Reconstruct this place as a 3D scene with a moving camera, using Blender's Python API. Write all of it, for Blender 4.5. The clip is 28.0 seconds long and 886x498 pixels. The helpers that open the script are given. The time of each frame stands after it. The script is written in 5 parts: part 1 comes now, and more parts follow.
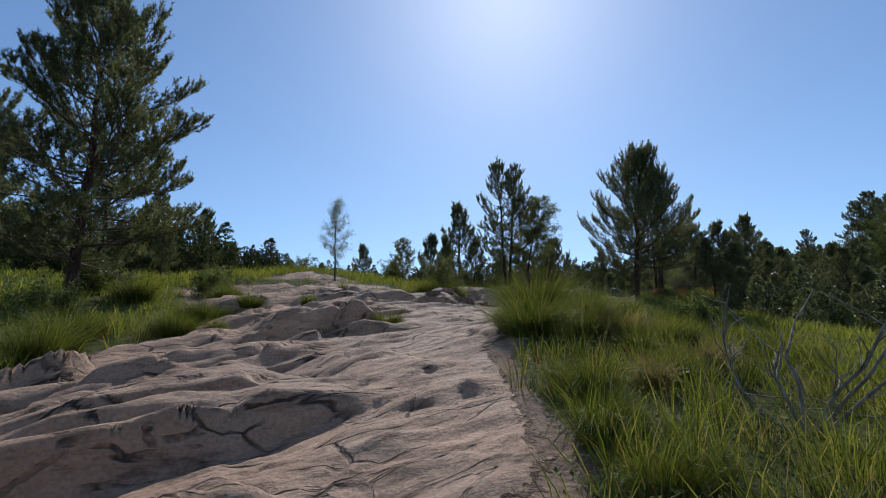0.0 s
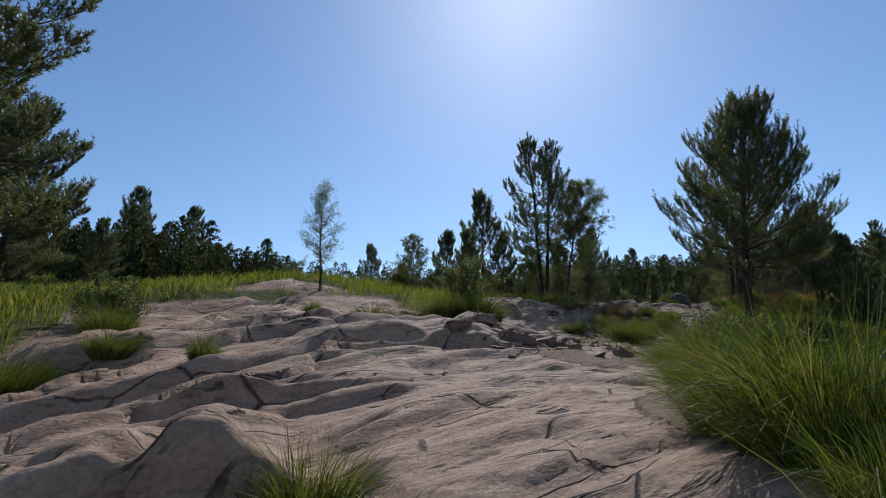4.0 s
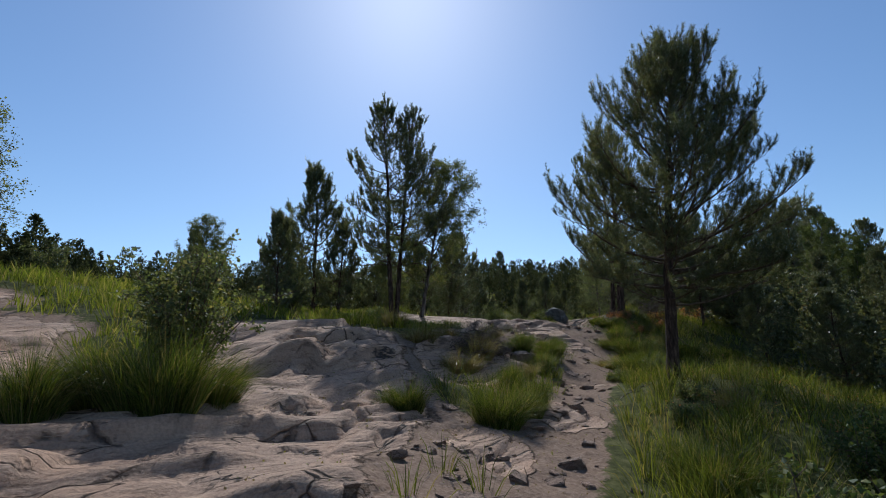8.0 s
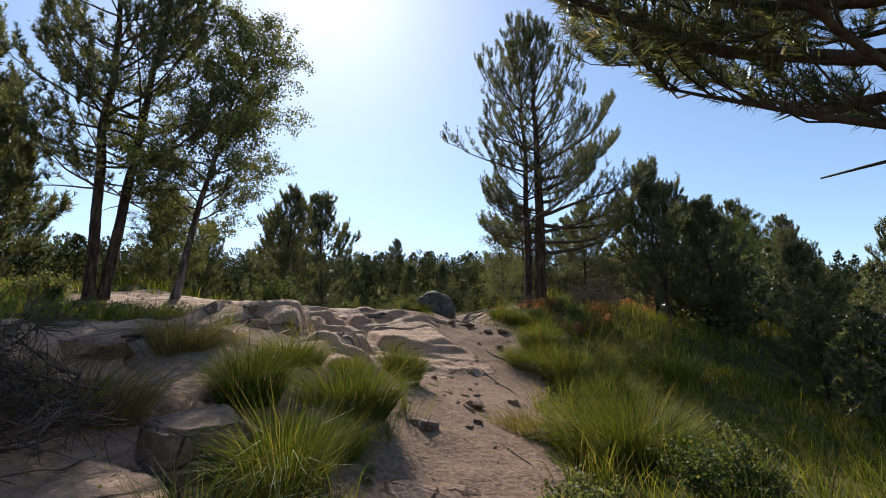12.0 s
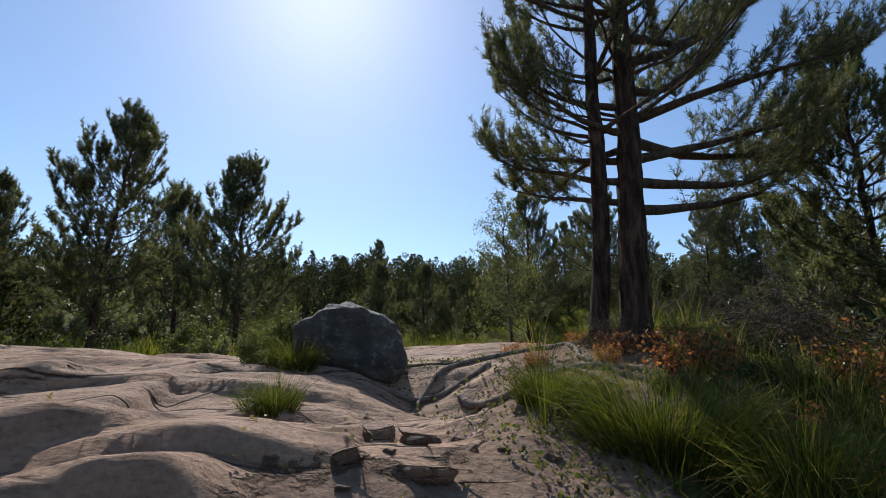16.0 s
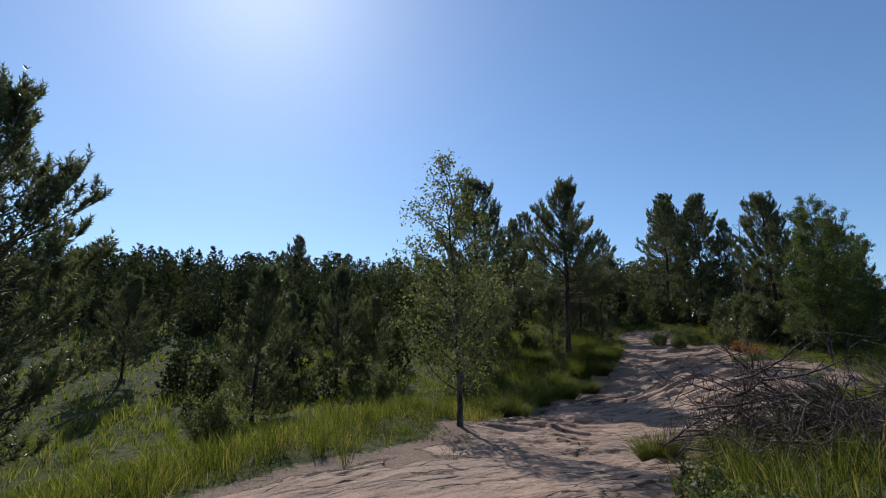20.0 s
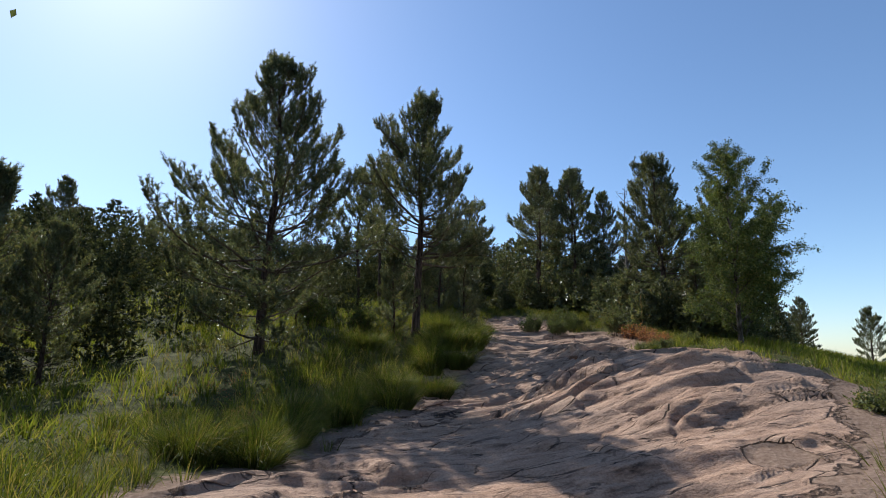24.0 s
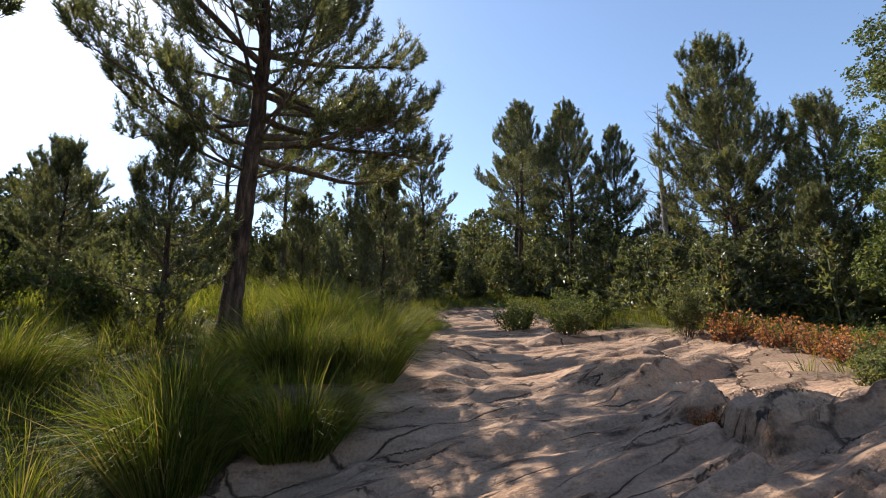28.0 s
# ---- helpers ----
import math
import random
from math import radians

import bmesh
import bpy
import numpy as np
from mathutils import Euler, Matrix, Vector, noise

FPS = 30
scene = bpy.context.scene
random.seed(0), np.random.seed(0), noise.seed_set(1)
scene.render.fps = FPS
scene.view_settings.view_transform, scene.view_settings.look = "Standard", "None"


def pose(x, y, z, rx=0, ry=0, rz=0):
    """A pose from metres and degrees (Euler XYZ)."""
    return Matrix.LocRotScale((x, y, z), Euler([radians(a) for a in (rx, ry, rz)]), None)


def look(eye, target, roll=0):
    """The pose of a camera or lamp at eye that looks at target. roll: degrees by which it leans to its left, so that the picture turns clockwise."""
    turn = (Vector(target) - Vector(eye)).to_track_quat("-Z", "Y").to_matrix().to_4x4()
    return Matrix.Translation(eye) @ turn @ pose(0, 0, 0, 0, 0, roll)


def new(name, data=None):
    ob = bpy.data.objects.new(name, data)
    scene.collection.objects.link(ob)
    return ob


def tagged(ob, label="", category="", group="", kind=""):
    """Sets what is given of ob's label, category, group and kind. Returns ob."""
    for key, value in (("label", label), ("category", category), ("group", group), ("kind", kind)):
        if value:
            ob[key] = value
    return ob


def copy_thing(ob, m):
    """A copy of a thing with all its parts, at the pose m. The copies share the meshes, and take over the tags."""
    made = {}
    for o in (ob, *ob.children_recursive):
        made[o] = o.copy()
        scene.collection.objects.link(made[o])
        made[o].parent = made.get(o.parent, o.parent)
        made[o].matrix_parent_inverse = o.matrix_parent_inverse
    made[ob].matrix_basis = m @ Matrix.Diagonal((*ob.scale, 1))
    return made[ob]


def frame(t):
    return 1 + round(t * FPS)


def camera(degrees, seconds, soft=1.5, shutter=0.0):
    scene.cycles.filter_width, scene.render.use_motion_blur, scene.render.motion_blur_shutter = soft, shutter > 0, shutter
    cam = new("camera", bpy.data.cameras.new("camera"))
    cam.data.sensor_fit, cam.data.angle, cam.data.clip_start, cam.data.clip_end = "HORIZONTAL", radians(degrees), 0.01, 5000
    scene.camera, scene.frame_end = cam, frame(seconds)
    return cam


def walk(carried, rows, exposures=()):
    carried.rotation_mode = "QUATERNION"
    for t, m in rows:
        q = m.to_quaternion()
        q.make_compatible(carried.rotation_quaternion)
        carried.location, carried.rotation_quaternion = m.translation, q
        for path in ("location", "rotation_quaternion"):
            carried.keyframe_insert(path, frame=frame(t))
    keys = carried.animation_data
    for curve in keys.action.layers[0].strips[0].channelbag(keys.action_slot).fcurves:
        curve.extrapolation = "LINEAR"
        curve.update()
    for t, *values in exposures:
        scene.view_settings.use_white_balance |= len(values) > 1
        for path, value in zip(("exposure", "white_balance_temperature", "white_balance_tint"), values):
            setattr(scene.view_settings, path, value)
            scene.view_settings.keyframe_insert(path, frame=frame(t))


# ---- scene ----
cam = camera(84.1, 28.0, soft=1.0)
METRES, EYE, TILT, LEAN, TURN = 56.0, 1.3, 12.4, 0.0, 0.0
ROWS = [
    (0.0, 0.0000, 0.0000, 0.0000, 0.00, 0.00, -0.00),
    (0.5, -0.0029, 0.0125, -0.0021, 0.93, -0.00, 0.27),
    (1.0, -0.0056, 0.0264, -0.0034, 1.67, -0.01, 0.50),
    (1.5, -0.0064, 0.0399, -0.0045, 2.20, 0.02, 0.68),
    (2.0, -0.0063, 0.0536, -0.0054, 2.39, 0.03, 0.80),
    (2.5, -0.0062, 0.0673, -0.0056, 2.35, 0.03, 0.87),
    (3.0, -0.0060, 0.0805, -0.0047, 2.21, 0.02, 0.84),
    (3.5, -0.0052, 0.0943, -0.0033, 2.04, 0.05, 0.83),
    (5.5, 0.0012, 0.1469, 0.0007, 0.25, 0.03, 0.68),
    (6.0, 0.0058, 0.1592, -0.0001, -0.16, 0.07, 0.61),
    (6.5, 0.0106, 0.1728, -0.0010, -0.96, 0.04, 0.46),
    (7.0, 0.0163, 0.1876, -0.0014, -5.32, -0.02, -0.52),
    (7.5, 0.0227, 0.2030, -0.0016, -8.71, -0.09, -1.22),
    (8.0, 0.0292, 0.2186, -0.0026, -12.91, -0.11, -2.12),
    (8.5, 0.0357, 0.2342, -0.0046, -14.95, -0.14, -2.78),
    (9.0, 0.0433, 0.2508, -0.0071, -15.62, -0.13, -3.08),
    (9.5, 0.0526, 0.2683, -0.0105, -16.32, -0.16, -3.31),
    (10.0, 0.0633, 0.2863, -0.0151, -17.33, -0.16, -3.58),
    (10.5, 0.0752, 0.3042, -0.0198, -18.35, -0.12, -3.69),
    (11.0, 0.0874, 0.3226, -0.0233, -20.69, 0.01, -4.18),
    (11.5, 0.0991, 0.3405, -0.0255, -22.47, 0.18, -4.55),
    (12.0, 0.1098, 0.3570, -0.0267, -23.43, 0.35, -4.77),
    (12.5, 0.1198, 0.3728, -0.0281, -24.10, 0.48, -4.93),
    (13.0, 0.1300, 0.3876, -0.0302, -24.20, 0.61, -4.85),
    (15.5, 0.1713, 0.4669, -0.0376, -24.36, 1.45, -5.52),
    (16.0, 0.1759, 0.4827, -0.0364, -24.22, 1.43, -5.59),
    (16.5, 0.1799, 0.4959, -0.0355, -23.34, 1.43, -5.43),
    (17.0, 0.1829, 0.5085, -0.0350, -22.64, 1.43, -5.26),
    (17.5, 0.1865, 0.5207, -0.0352, -22.31, 1.46, -5.23),
    (18.0, 0.1919, 0.5334, -0.0357, -22.17, 1.46, -5.23),
    (18.5, 0.1994, 0.5463, -0.0351, -22.30, 1.45, -5.24),
    (19.0, 0.2091, 0.5589, -0.0338, -22.72, 1.43, -5.32),
    (19.5, 0.2209, 0.5715, -0.0328, -25.07, 1.63, -5.71),
    (20.0, 0.2340, 0.5846, -0.0322, -31.52, 2.21, -6.71),
    (20.5, 0.2477, 0.5995, -0.0326, -38.84, 2.98, -7.77),
    (22.5, 0.2999, 0.6453, -0.0439, -43.24, 3.47, -9.17),
    (23.0, 0.3161, 0.6565, -0.0488, -45.60, 3.89, -9.43),
    (23.5, 0.3332, 0.6685, -0.0545, -46.54, 4.06, -9.52),
    (24.0, 0.3529, 0.6823, -0.0599, -46.92, 4.10, -9.57),
    (24.5, 0.3731, 0.6962, -0.0637, -47.22, 4.15, -9.53),
    (25.0, 0.3923, 0.7117, -0.0666, -47.63, 4.17, -9.53),
    (25.5, 0.4104, 0.7285, -0.0692, -47.66, 4.27, -9.47),
    (26.0, 0.4285, 0.7446, -0.0702, -47.63, 4.28, -9.46),
    (26.5, 0.4472, 0.7582, -0.0702, -47.55, 4.35, -9.35),
    (27.0, 0.4663, 0.7691, -0.0708, -47.57, 4.38, -9.31),
    (27.5, 0.4860, 0.7785, -0.0723, -48.76, 4.60, -9.40),
    (28.0, 0.5067, 0.7875, -0.0744, -50.48, 4.86, -9.55),
]
walk(cam, [(t, pose(0, 0, EYE, TILT, LEAN, TURN) @ pose(METRES * x, METRES * y, METRES * z, 90 + pitch, roll, yaw)) for t, x, y, z, yaw, pitch, roll in ROWS],
     exposures=[(0.0, -0.18, 5600, 6), (3.0, -0.24, 5550, 6), (6.5, -0.28, 5500, 6), (9.0, -0.1, 5600, 6), (11.0, 0.35, 6400, 10), (12.0, 0.42, 6400, 10), (13.0, 0.24, 6150, 9), (16.0, 0.1, 5950, 8), (20.0, -0.15, 5500, 6), (22.8, 0.25, 5900, 8), (24.0, 0.3, 5850, 8), (26.0, 0.48, 6050, 9), (27.0, 0.86, 6400, 10), (28.0, 0.92, 6650, 10)])

# ---- world and sun ----
SUN_UP, SUN_AZ = 42.5, 8.5
world = bpy.data.worlds.new("sky")
scene.world = world
world.use_nodes = True
sky = world.node_tree.nodes.new("ShaderNodeTexSky")
sky.sky_type = "NISHITA"
sky.sun_disc = False
sky.sun_elevation, sky.sun_rotation = radians(SUN_UP), radians(SUN_AZ)
sky.air_density, sky.dust_density, sky.ozone_density = 1.0, 0.35, 2.2
background = world.node_tree.nodes["Background"]
background.inputs["Strength"].default_value = 0.125
world.node_tree.links.new(sky.outputs["Color"], background.inputs["Color"])
sun = new("sun", bpy.data.lights.new("sun", "SUN"))
sun.data.energy, sun.data.angle, sun.data.color = 4.8, radians(0.53), (1.0, 0.94, 0.85)
TO_SUN = Vector((math.sin(radians(SUN_AZ)) * math.cos(radians(SUN_UP)), math.cos(radians(SUN_AZ)) * math.cos(radians(SUN_UP)), math.sin(radians(SUN_UP))))
sun.matrix_world = look(TO_SUN * 100, (0, 0, 0))


# ---- materials ----
def shader(name):
    m = bpy.data.materials.new(name)
    m.use_nodes = True
    return m, m.node_tree.nodes, m.node_tree.links, m.node_tree.nodes["Principled BSDF"]


def ramp(nodes, links, source, stops):
    r = nodes.new("ShaderNodeValToRGB")
    while len(r.color_ramp.elements) < len(stops):
        r.color_ramp.elements.new(0.5)
    for e, (at, c) in zip(r.color_ramp.elements, stops):
        e.position, e.color = at, (*c, 1)
    links.new(source, r.inputs[0])
    return r.outputs["Color"]


def grain(nodes, links, scale, detail=6, stretch=None, turn=0.0, rough=0.6, kind="ShaderNodeTexNoise", source=None):
    co = nodes.new("ShaderNodeTexCoord") if source is None else None
    mp = nodes.new("ShaderNodeMapping")
    mp.vector_type = "TEXTURE"
    mp.inputs["Rotation"].default_value = (0, 0, turn)
    mp.inputs["Scale"].default_value = [1 / k for k in stretch or (1, 1, 1)]
    links.new(source or co.outputs["Object"], mp.inputs["Vector"])
    n = nodes.new(kind)
    n.inputs["Scale"].default_value = scale
    if kind == "ShaderNodeTexNoise":
        n.inputs["Detail"].default_value, n.inputs["Roughness"].default_value = detail, rough
    links.new(mp.outputs[0], n.inputs["Vector"])
    return n


def mixed(nodes, links, fac, a, b, mode="MIX"):
    mx = nodes.new("ShaderNodeMix")
    mx.data_type, mx.blend_type = "RGBA", mode
    for sock, v in ((mx.inputs[0], fac), (mx.inputs[6], a), (mx.inputs[7], b)):
        if isinstance(v, (int, float)):
            sock.default_value = v
        elif isinstance(v, tuple):
            sock.default_value = (*v, 1)
        else:
            links.new(v, sock)
    return mx.outputs[2]


def maths(nodes, links, op, a, b=0.0):
    n = nodes.new("ShaderNodeMath")
    n.operation = op
    for sock, v in zip(n.inputs, (a, b)):
        if isinstance(v, (int, float)):
            sock.default_value = v
        else:
            links.new(v, sock)
    return n.outputs[0]


def bumped(nodes, links, bsdf, height, strength, distance):
    b = nodes.new("ShaderNodeBump")
    b.inputs["Strength"].default_value, b.inputs["Distance"].default_value = strength, distance
    links.new(height, b.inputs["Height"])
    links.new(b.outputs[0], bsdf.inputs["Normal"])


def rock_look(nodes, links, beds=None):
    """Colour and relief of the pink sandstone."""
    turn = 0.0

    def stretched(x, y, z):
        return (x, y, z) if beds else (1.0, 1.0, 1.6)

    big = grain(nodes, links, 0.55, 5)
    mid = grain(nodes, links, 2.2, 9, stretched(0.6, 2.6, 1.5), turn, source=beds)
    fine = grain(nodes, links, 38, 6)
    colour = ramp(nodes, links, mid.outputs[0], [(0.32, (0.10, 0.06, 0.04)), (0.42, (0.40, 0.248, 0.162)), (0.6, (0.51, 0.328, 0.22)), (0.78, (0.60, 0.425, 0.305))])
    grey = ramp(nodes, links, big.outputs[0], [(0.42, (0, 0, 0)), (0.62, (1, 1, 1))])
    colour = mixed(nodes, links, maths(nodes, links, "MULTIPLY", grey, 0.5), colour, (0.36, 0.252, 0.184))
    speck = ramp(nodes, links, fine.outputs[0], [(0.3, (0.62, 0.6, 0.58)), (0.55, (1, 1, 1)), (0.75, (1.2, 1.18, 1.15))])
    colour = mixed(nodes, links, 0.8, colour, speck, "MULTIPLY")
    cracks = grain(nodes, links, 1.3, stretch=stretched(0.6, 2.8, 0.6), turn=turn, kind="ShaderNodeTexVoronoi", source=beds)
    cracks.feature = "DISTANCE_TO_EDGE"
    wob = grain(nodes, links, 2.2, 5)
    shift = nodes.new("ShaderNodeVectorMath")
    shift.operation = "MULTIPLY_ADD"
    shift.inputs[1].default_value = (0.14, 0.14, 0.14)
    links.new(wob.outputs["Color"], shift.inputs[0])
    links.new(cracks.inputs["Vector"].links[0].from_socket, shift.inputs[2])
    links.new(shift.outputs[0], cracks.inputs["Vector"])
    line = ramp(nodes, links, cracks.outputs["Distance"], [(0.0, (0, 0, 0)), (0.022, (1, 1, 1))])
    patch = ramp(nodes, links, grain(nodes, links, 1.1, 4).outputs[0], [(0.46, (1, 1, 1)), (0.57, (0, 0, 0))])
    line = maths(nodes, links, "MAXIMUM", line, patch)
    colour = mixed(nodes, links, line, (0.085, 0.055, 0.04), colour)
    layers = grain(nodes, links, 5, 10, stretched(0.6, 1.9, 2.2), turn, 0.68, source=beds)
    streak = ramp(nodes, links, layers.outputs[0], [(0.34, (0.5, 0.47, 0.45)), (0.45, (0.97, 0.96, 0.95)), (0.6, (1.05, 1.04, 1.03)), (0.72, (1.25, 1.22, 1.2))])
    colour = mixed(nodes, links, 0.85, colour, streak, "MULTIPLY")
    seam = grain(nodes, links, 1.3, 5, stretched(0.3, 2.6, 1.0), turn, 0.5, source=beds).outputs[0]
    seam = maths(nodes, links, "ABSOLUTE", maths(nodes, links, "SUBTRACT", seam, 0.5))
    seam = ramp(nodes, links, seam, [(0.004, (0, 0, 0)), (0.016, (1, 1, 1))])
    gone = ramp(nodes, links, grain(nodes, links, 1.7, 4).outputs[0], [(0.40, (0, 0, 0)), (0.47, (1, 1, 1))])
    seam = maths(nodes, links, "MAXIMUM", seam, gone)
    colour = mixed(nodes, links, seam, (0.07, 0.05, 0.04), colour)
    h = maths(nodes, links, "ADD", maths(nodes, links, "MULTIPLY", layers.outputs[0], 1.0), maths(nodes, links, "MULTIPLY", fine.outputs[0], 0.16))
    steps = maths(nodes, links, "MULTIPLY", maths(nodes, links, "FLOOR", maths(nodes, links, "MULTIPLY", grain(nodes, links, 1.6, 9, stretched(0.45, 2.4, 0.6), turn, 0.62, source=beds).outputs[0], 16.0)), 0.26)
    h = maths(nodes, links, "ADD", maths(nodes, links, "MULTIPLY", h, 0.7), steps)
    h = maths(nodes, links, "ADD", h, maths(nodes, links, "MULTIPLY", maths(nodes, links, "ADD", line, seam), 0.5))
    return colour, h


def make_ground_material():
    m, nodes, links, bsdf = shader("ground")
    bed = nodes.new("ShaderNodeAttribute")
    bed.attribute_name = "bed"
    rock, rock_h = rock_look(nodes, links, bed.outputs["Vector"])
    soil_n = grain(nodes, links, 22, 9)
    soil = ramp(nodes, links, soil_n.outputs[0], [(0.3, (0.15, 0.098, 0.068)), (0.5, (0.225, 0.15, 0.105)), (0.7, (0.30, 0.215, 0.158))])
    turf_n = grain(nodes, links, 5, 9)
    turf = ramp(nodes, links, turf_n.outputs[0], [(0.3, (0.028, 0.027, 0.011)), (0.5, (0.07, 0.07, 0.024)), (0.68, (0.125, 0.115, 0.045))])
    def mask(name):
        at = nodes.new("ShaderNodeAttribute")
        at.attribute_name = name
        return at.outputs["Fac"]
    edge = maths(nodes, links, "SUBTRACT", grain(nodes, links, 9, 6).outputs[0], 0.5)
    def frayed(name):
        v = maths(nodes, links, "ADD", mask(name), maths(nodes, links, "MULTIPLY", edge, 0.9))
        return ramp(nodes, links, v, [(0.42, (0, 0, 0)), (0.58, (1, 1, 1))])
    is_soil, is_rock = frayed("soil"), frayed("rock")
    colour = mixed(nodes, links, is_soil, turf, soil)
    colour = mixed(nodes, links, is_rock, colour, rock)
    links.new(colour, bsdf.inputs["Base Color"])
    loose = maths(nodes, links, "MULTIPLY", soil_n.outputs[0], 0.3)
    h = mixed(nodes, links, is_rock, loose, rock_h)
    bumped(nodes, links, bsdf, h, 1.0, 0.085)
    bsdf.inputs["Roughness"].default_value = 0.8
    links.new(maths(nodes, links, "ADD", maths(nodes, links, "MULTIPLY", is_rock, 0.12), 0.02), bsdf.inputs["Specular IOR Level"])
    return m


def make_stone_material(name, tint):
    m, nodes, links, bsdf = shader(name)
    rock, h = rock_look(nodes, links)
    info = nodes.new("ShaderNodeObjectInfo")
    tone = ramp(nodes, links, info.outputs["Random"], [(0.0, (0.7, 0.7, 0.7)), (1.0, (1.15, 1.12, 1.1))])
    colour = mixed(nodes, links, 1.0, mixed(nodes, links, 1.0, rock, tint, "MULTIPLY"), tone, "MULTIPLY")
    links.new(colour, bsdf.inputs["Base Color"])
    bumped(nodes, links, bsdf, h, 1.0, 0.06)
    bsdf.inputs["Roughness"].default_value = 0.85
    return m


def make_bark_material(name, stops, scale=9.0):
    m, nodes, links, bsdf = shader(name)
    n = grain(nodes, links, scale, 8, (1, 1, 0.22))
    f = grain(nodes, links, 60, 4, (1, 1, 0.5))
    colour = ramp(nodes, links, n.outputs[0], stops)
    colour = mixed(nodes, links, 0.5, colour, ramp(nodes, links, f.outputs[0], [(0.3, (0.5, 0.5, 0.5)), (0.7, (1.2, 1.2, 1.2))]), "MULTIPLY")
    links.new(colour, bsdf.inputs["Base Color"])
    bumped(nodes, links, bsdf, n.outputs[0], 1.0, 0.05)
    bsdf.inputs["Roughness"].default_value = 0.95
    bsdf.inputs["Specular IOR Level"].default_value = 0.1
    return m


def make_leaf_material(name, stops, through_light=0.4, rough=0.5, gloss=0.35):
    """Blades, needles and leaves: each its own tint, lit through from behind."""
    m, nodes, links, bsdf = shader(name)
    geo = nodes.new("ShaderNodeNewGeometry")
    colour = ramp(nodes, links, geo.outputs["Random Per Island"], stops)
    patch = grain(nodes, links, 0.9, 3)
    colour = mixed(nodes, links, 0.6, colour, ramp(nodes, links, patch.outputs[0], [(0.34, (0.42, 0.45, 0.42)), (0.66, (1.32, 1.25, 1.12))]), "MULTIPLY")
    links.new(colour, bsdf.inputs["Base Color"])
    bsdf.inputs["Roughness"].default_value = rough
    bsdf.inputs["Specular IOR Level"].default_value = gloss
    tr = nodes.new("ShaderNodeBsdfTranslucent")
    warm = mixed(nodes, links, 1.0, colour, (1.5, 1.45, 0.7), "MULTIPLY")
    links.new(warm, tr.inputs["Color"])
    mx = nodes.new("ShaderNodeMixShader")
    mx.inputs[0].default_value = through_light
    links.new(bsdf.outputs[0], mx.inputs[1])
    links.new(tr.outputs[0], mx.inputs[2])
    links.new(mx.outputs[0], nodes["Material Output"].inputs["Surface"])
    return m


def make_boulder_material():
    """Dark lichened stone, mottled, with paler crusts."""
    m, nodes, links, bsdf = shader("boulder_stone")
    base = ramp(nodes, links, grain(nodes, links, 4.5, 8).outputs[0], [(0.32, (0.03, 0.027, 0.022)), (0.52, (0.085, 0.074, 0.06)), (0.7, (0.17, 0.148, 0.118))])
    crust = ramp(nodes, links, grain(nodes, links, 13, 5).outputs[0], [(0.56, (0, 0, 0)), (0.64, (1, 1, 1))])
    colour = mixed(nodes, links, maths(nodes, links, "MULTIPLY", crust, 0.5), base, (0.26, 0.26, 0.22))
    fine = grain(nodes, links, 60, 6)
    colour = mixed(nodes, links, 0.7, colour, ramp(nodes, links, fine.outputs[0], [(0.3, (0.55, 0.55, 0.55)), (0.7, (1.25, 1.25, 1.25))]), "MULTIPLY")
    links.new(colour, bsdf.inputs["Base Color"])
    h = maths(nodes, links, "ADD", grain(nodes, links, 9, 9).outputs[0], maths(nodes, links, "MULTIPLY", fine.outputs[0], 0.2))
    bumped(nodes, links, bsdf, h, 1.0, 0.09)
    bsdf.inputs["Roughness"].default_value = 0.8
    return m


GROUND = make_ground_material()
STONE = make_stone_material("stone", (0.8, 0.78, 0.77))
GREY_STONE = make_boulder_material()
BARK = make_bark_material("pine_bark", [(0.3, (0.016, 0.011, 0.009)), (0.5, (0.065, 0.041, 0.03)), (0.7, (0.17, 0.105, 0.075))], 16)
TWIG = make_bark_material("pine_twig", [(0.3, (0.06, 0.042, 0.03)), (0.7, (0.18, 0.13, 0.095))], 20)
BIRCH_BARK = make_bark_material("birch_bark", [(0.35, (0.03, 0.025, 0.02)), (0.5, (0.10, 0.08, 0.066)), (0.72, (0.30, 0.26, 0.23))], 12)
DEAD_WOOD = make_bark_material("dead_wood", [(0.3, (0.10, 0.08, 0.065)), (0.5, (0.24, 0.20, 0.165)), (0.7, (0.40, 0.35, 0.30))], 15)
BRUSH_WOOD = make_bark_material("brush_wood", [(0.3, (0.05, 0.036, 0.028)), (0.5, (0.13, 0.095, 0.075)), (0.7, (0.26, 0.20, 0.165))], 15)
ROOT_WOOD = make_bark_material("root_wood", [(0.3, (0.10, 0.075, 0.058)), (0.6, (0.30, 0.24, 0.195))], 15)
NEEDLE = make_leaf_material("pine_needles", [(0.0, (0.048, 0.058, 0.035)), (0.5, (0.11, 0.124, 0.07)), (0.84, (0.17, 0.18, 0.098)), (0.95, (0.22, 0.185, 0.105)), (1.0, (0.25, 0.17, 0.1))], 0.42, 0.42, 0.5)
BIRCH_LEAF = make_leaf_material("birch_leaves", [(0.0, (0.075, 0.09, 0.04)), (0.6, (0.14, 0.16, 0.07)), (0.9, (0.22, 0.22, 0.10)), (1.0, (0.30, 0.24, 0.11))], 0.42, 0.6, 0.25)
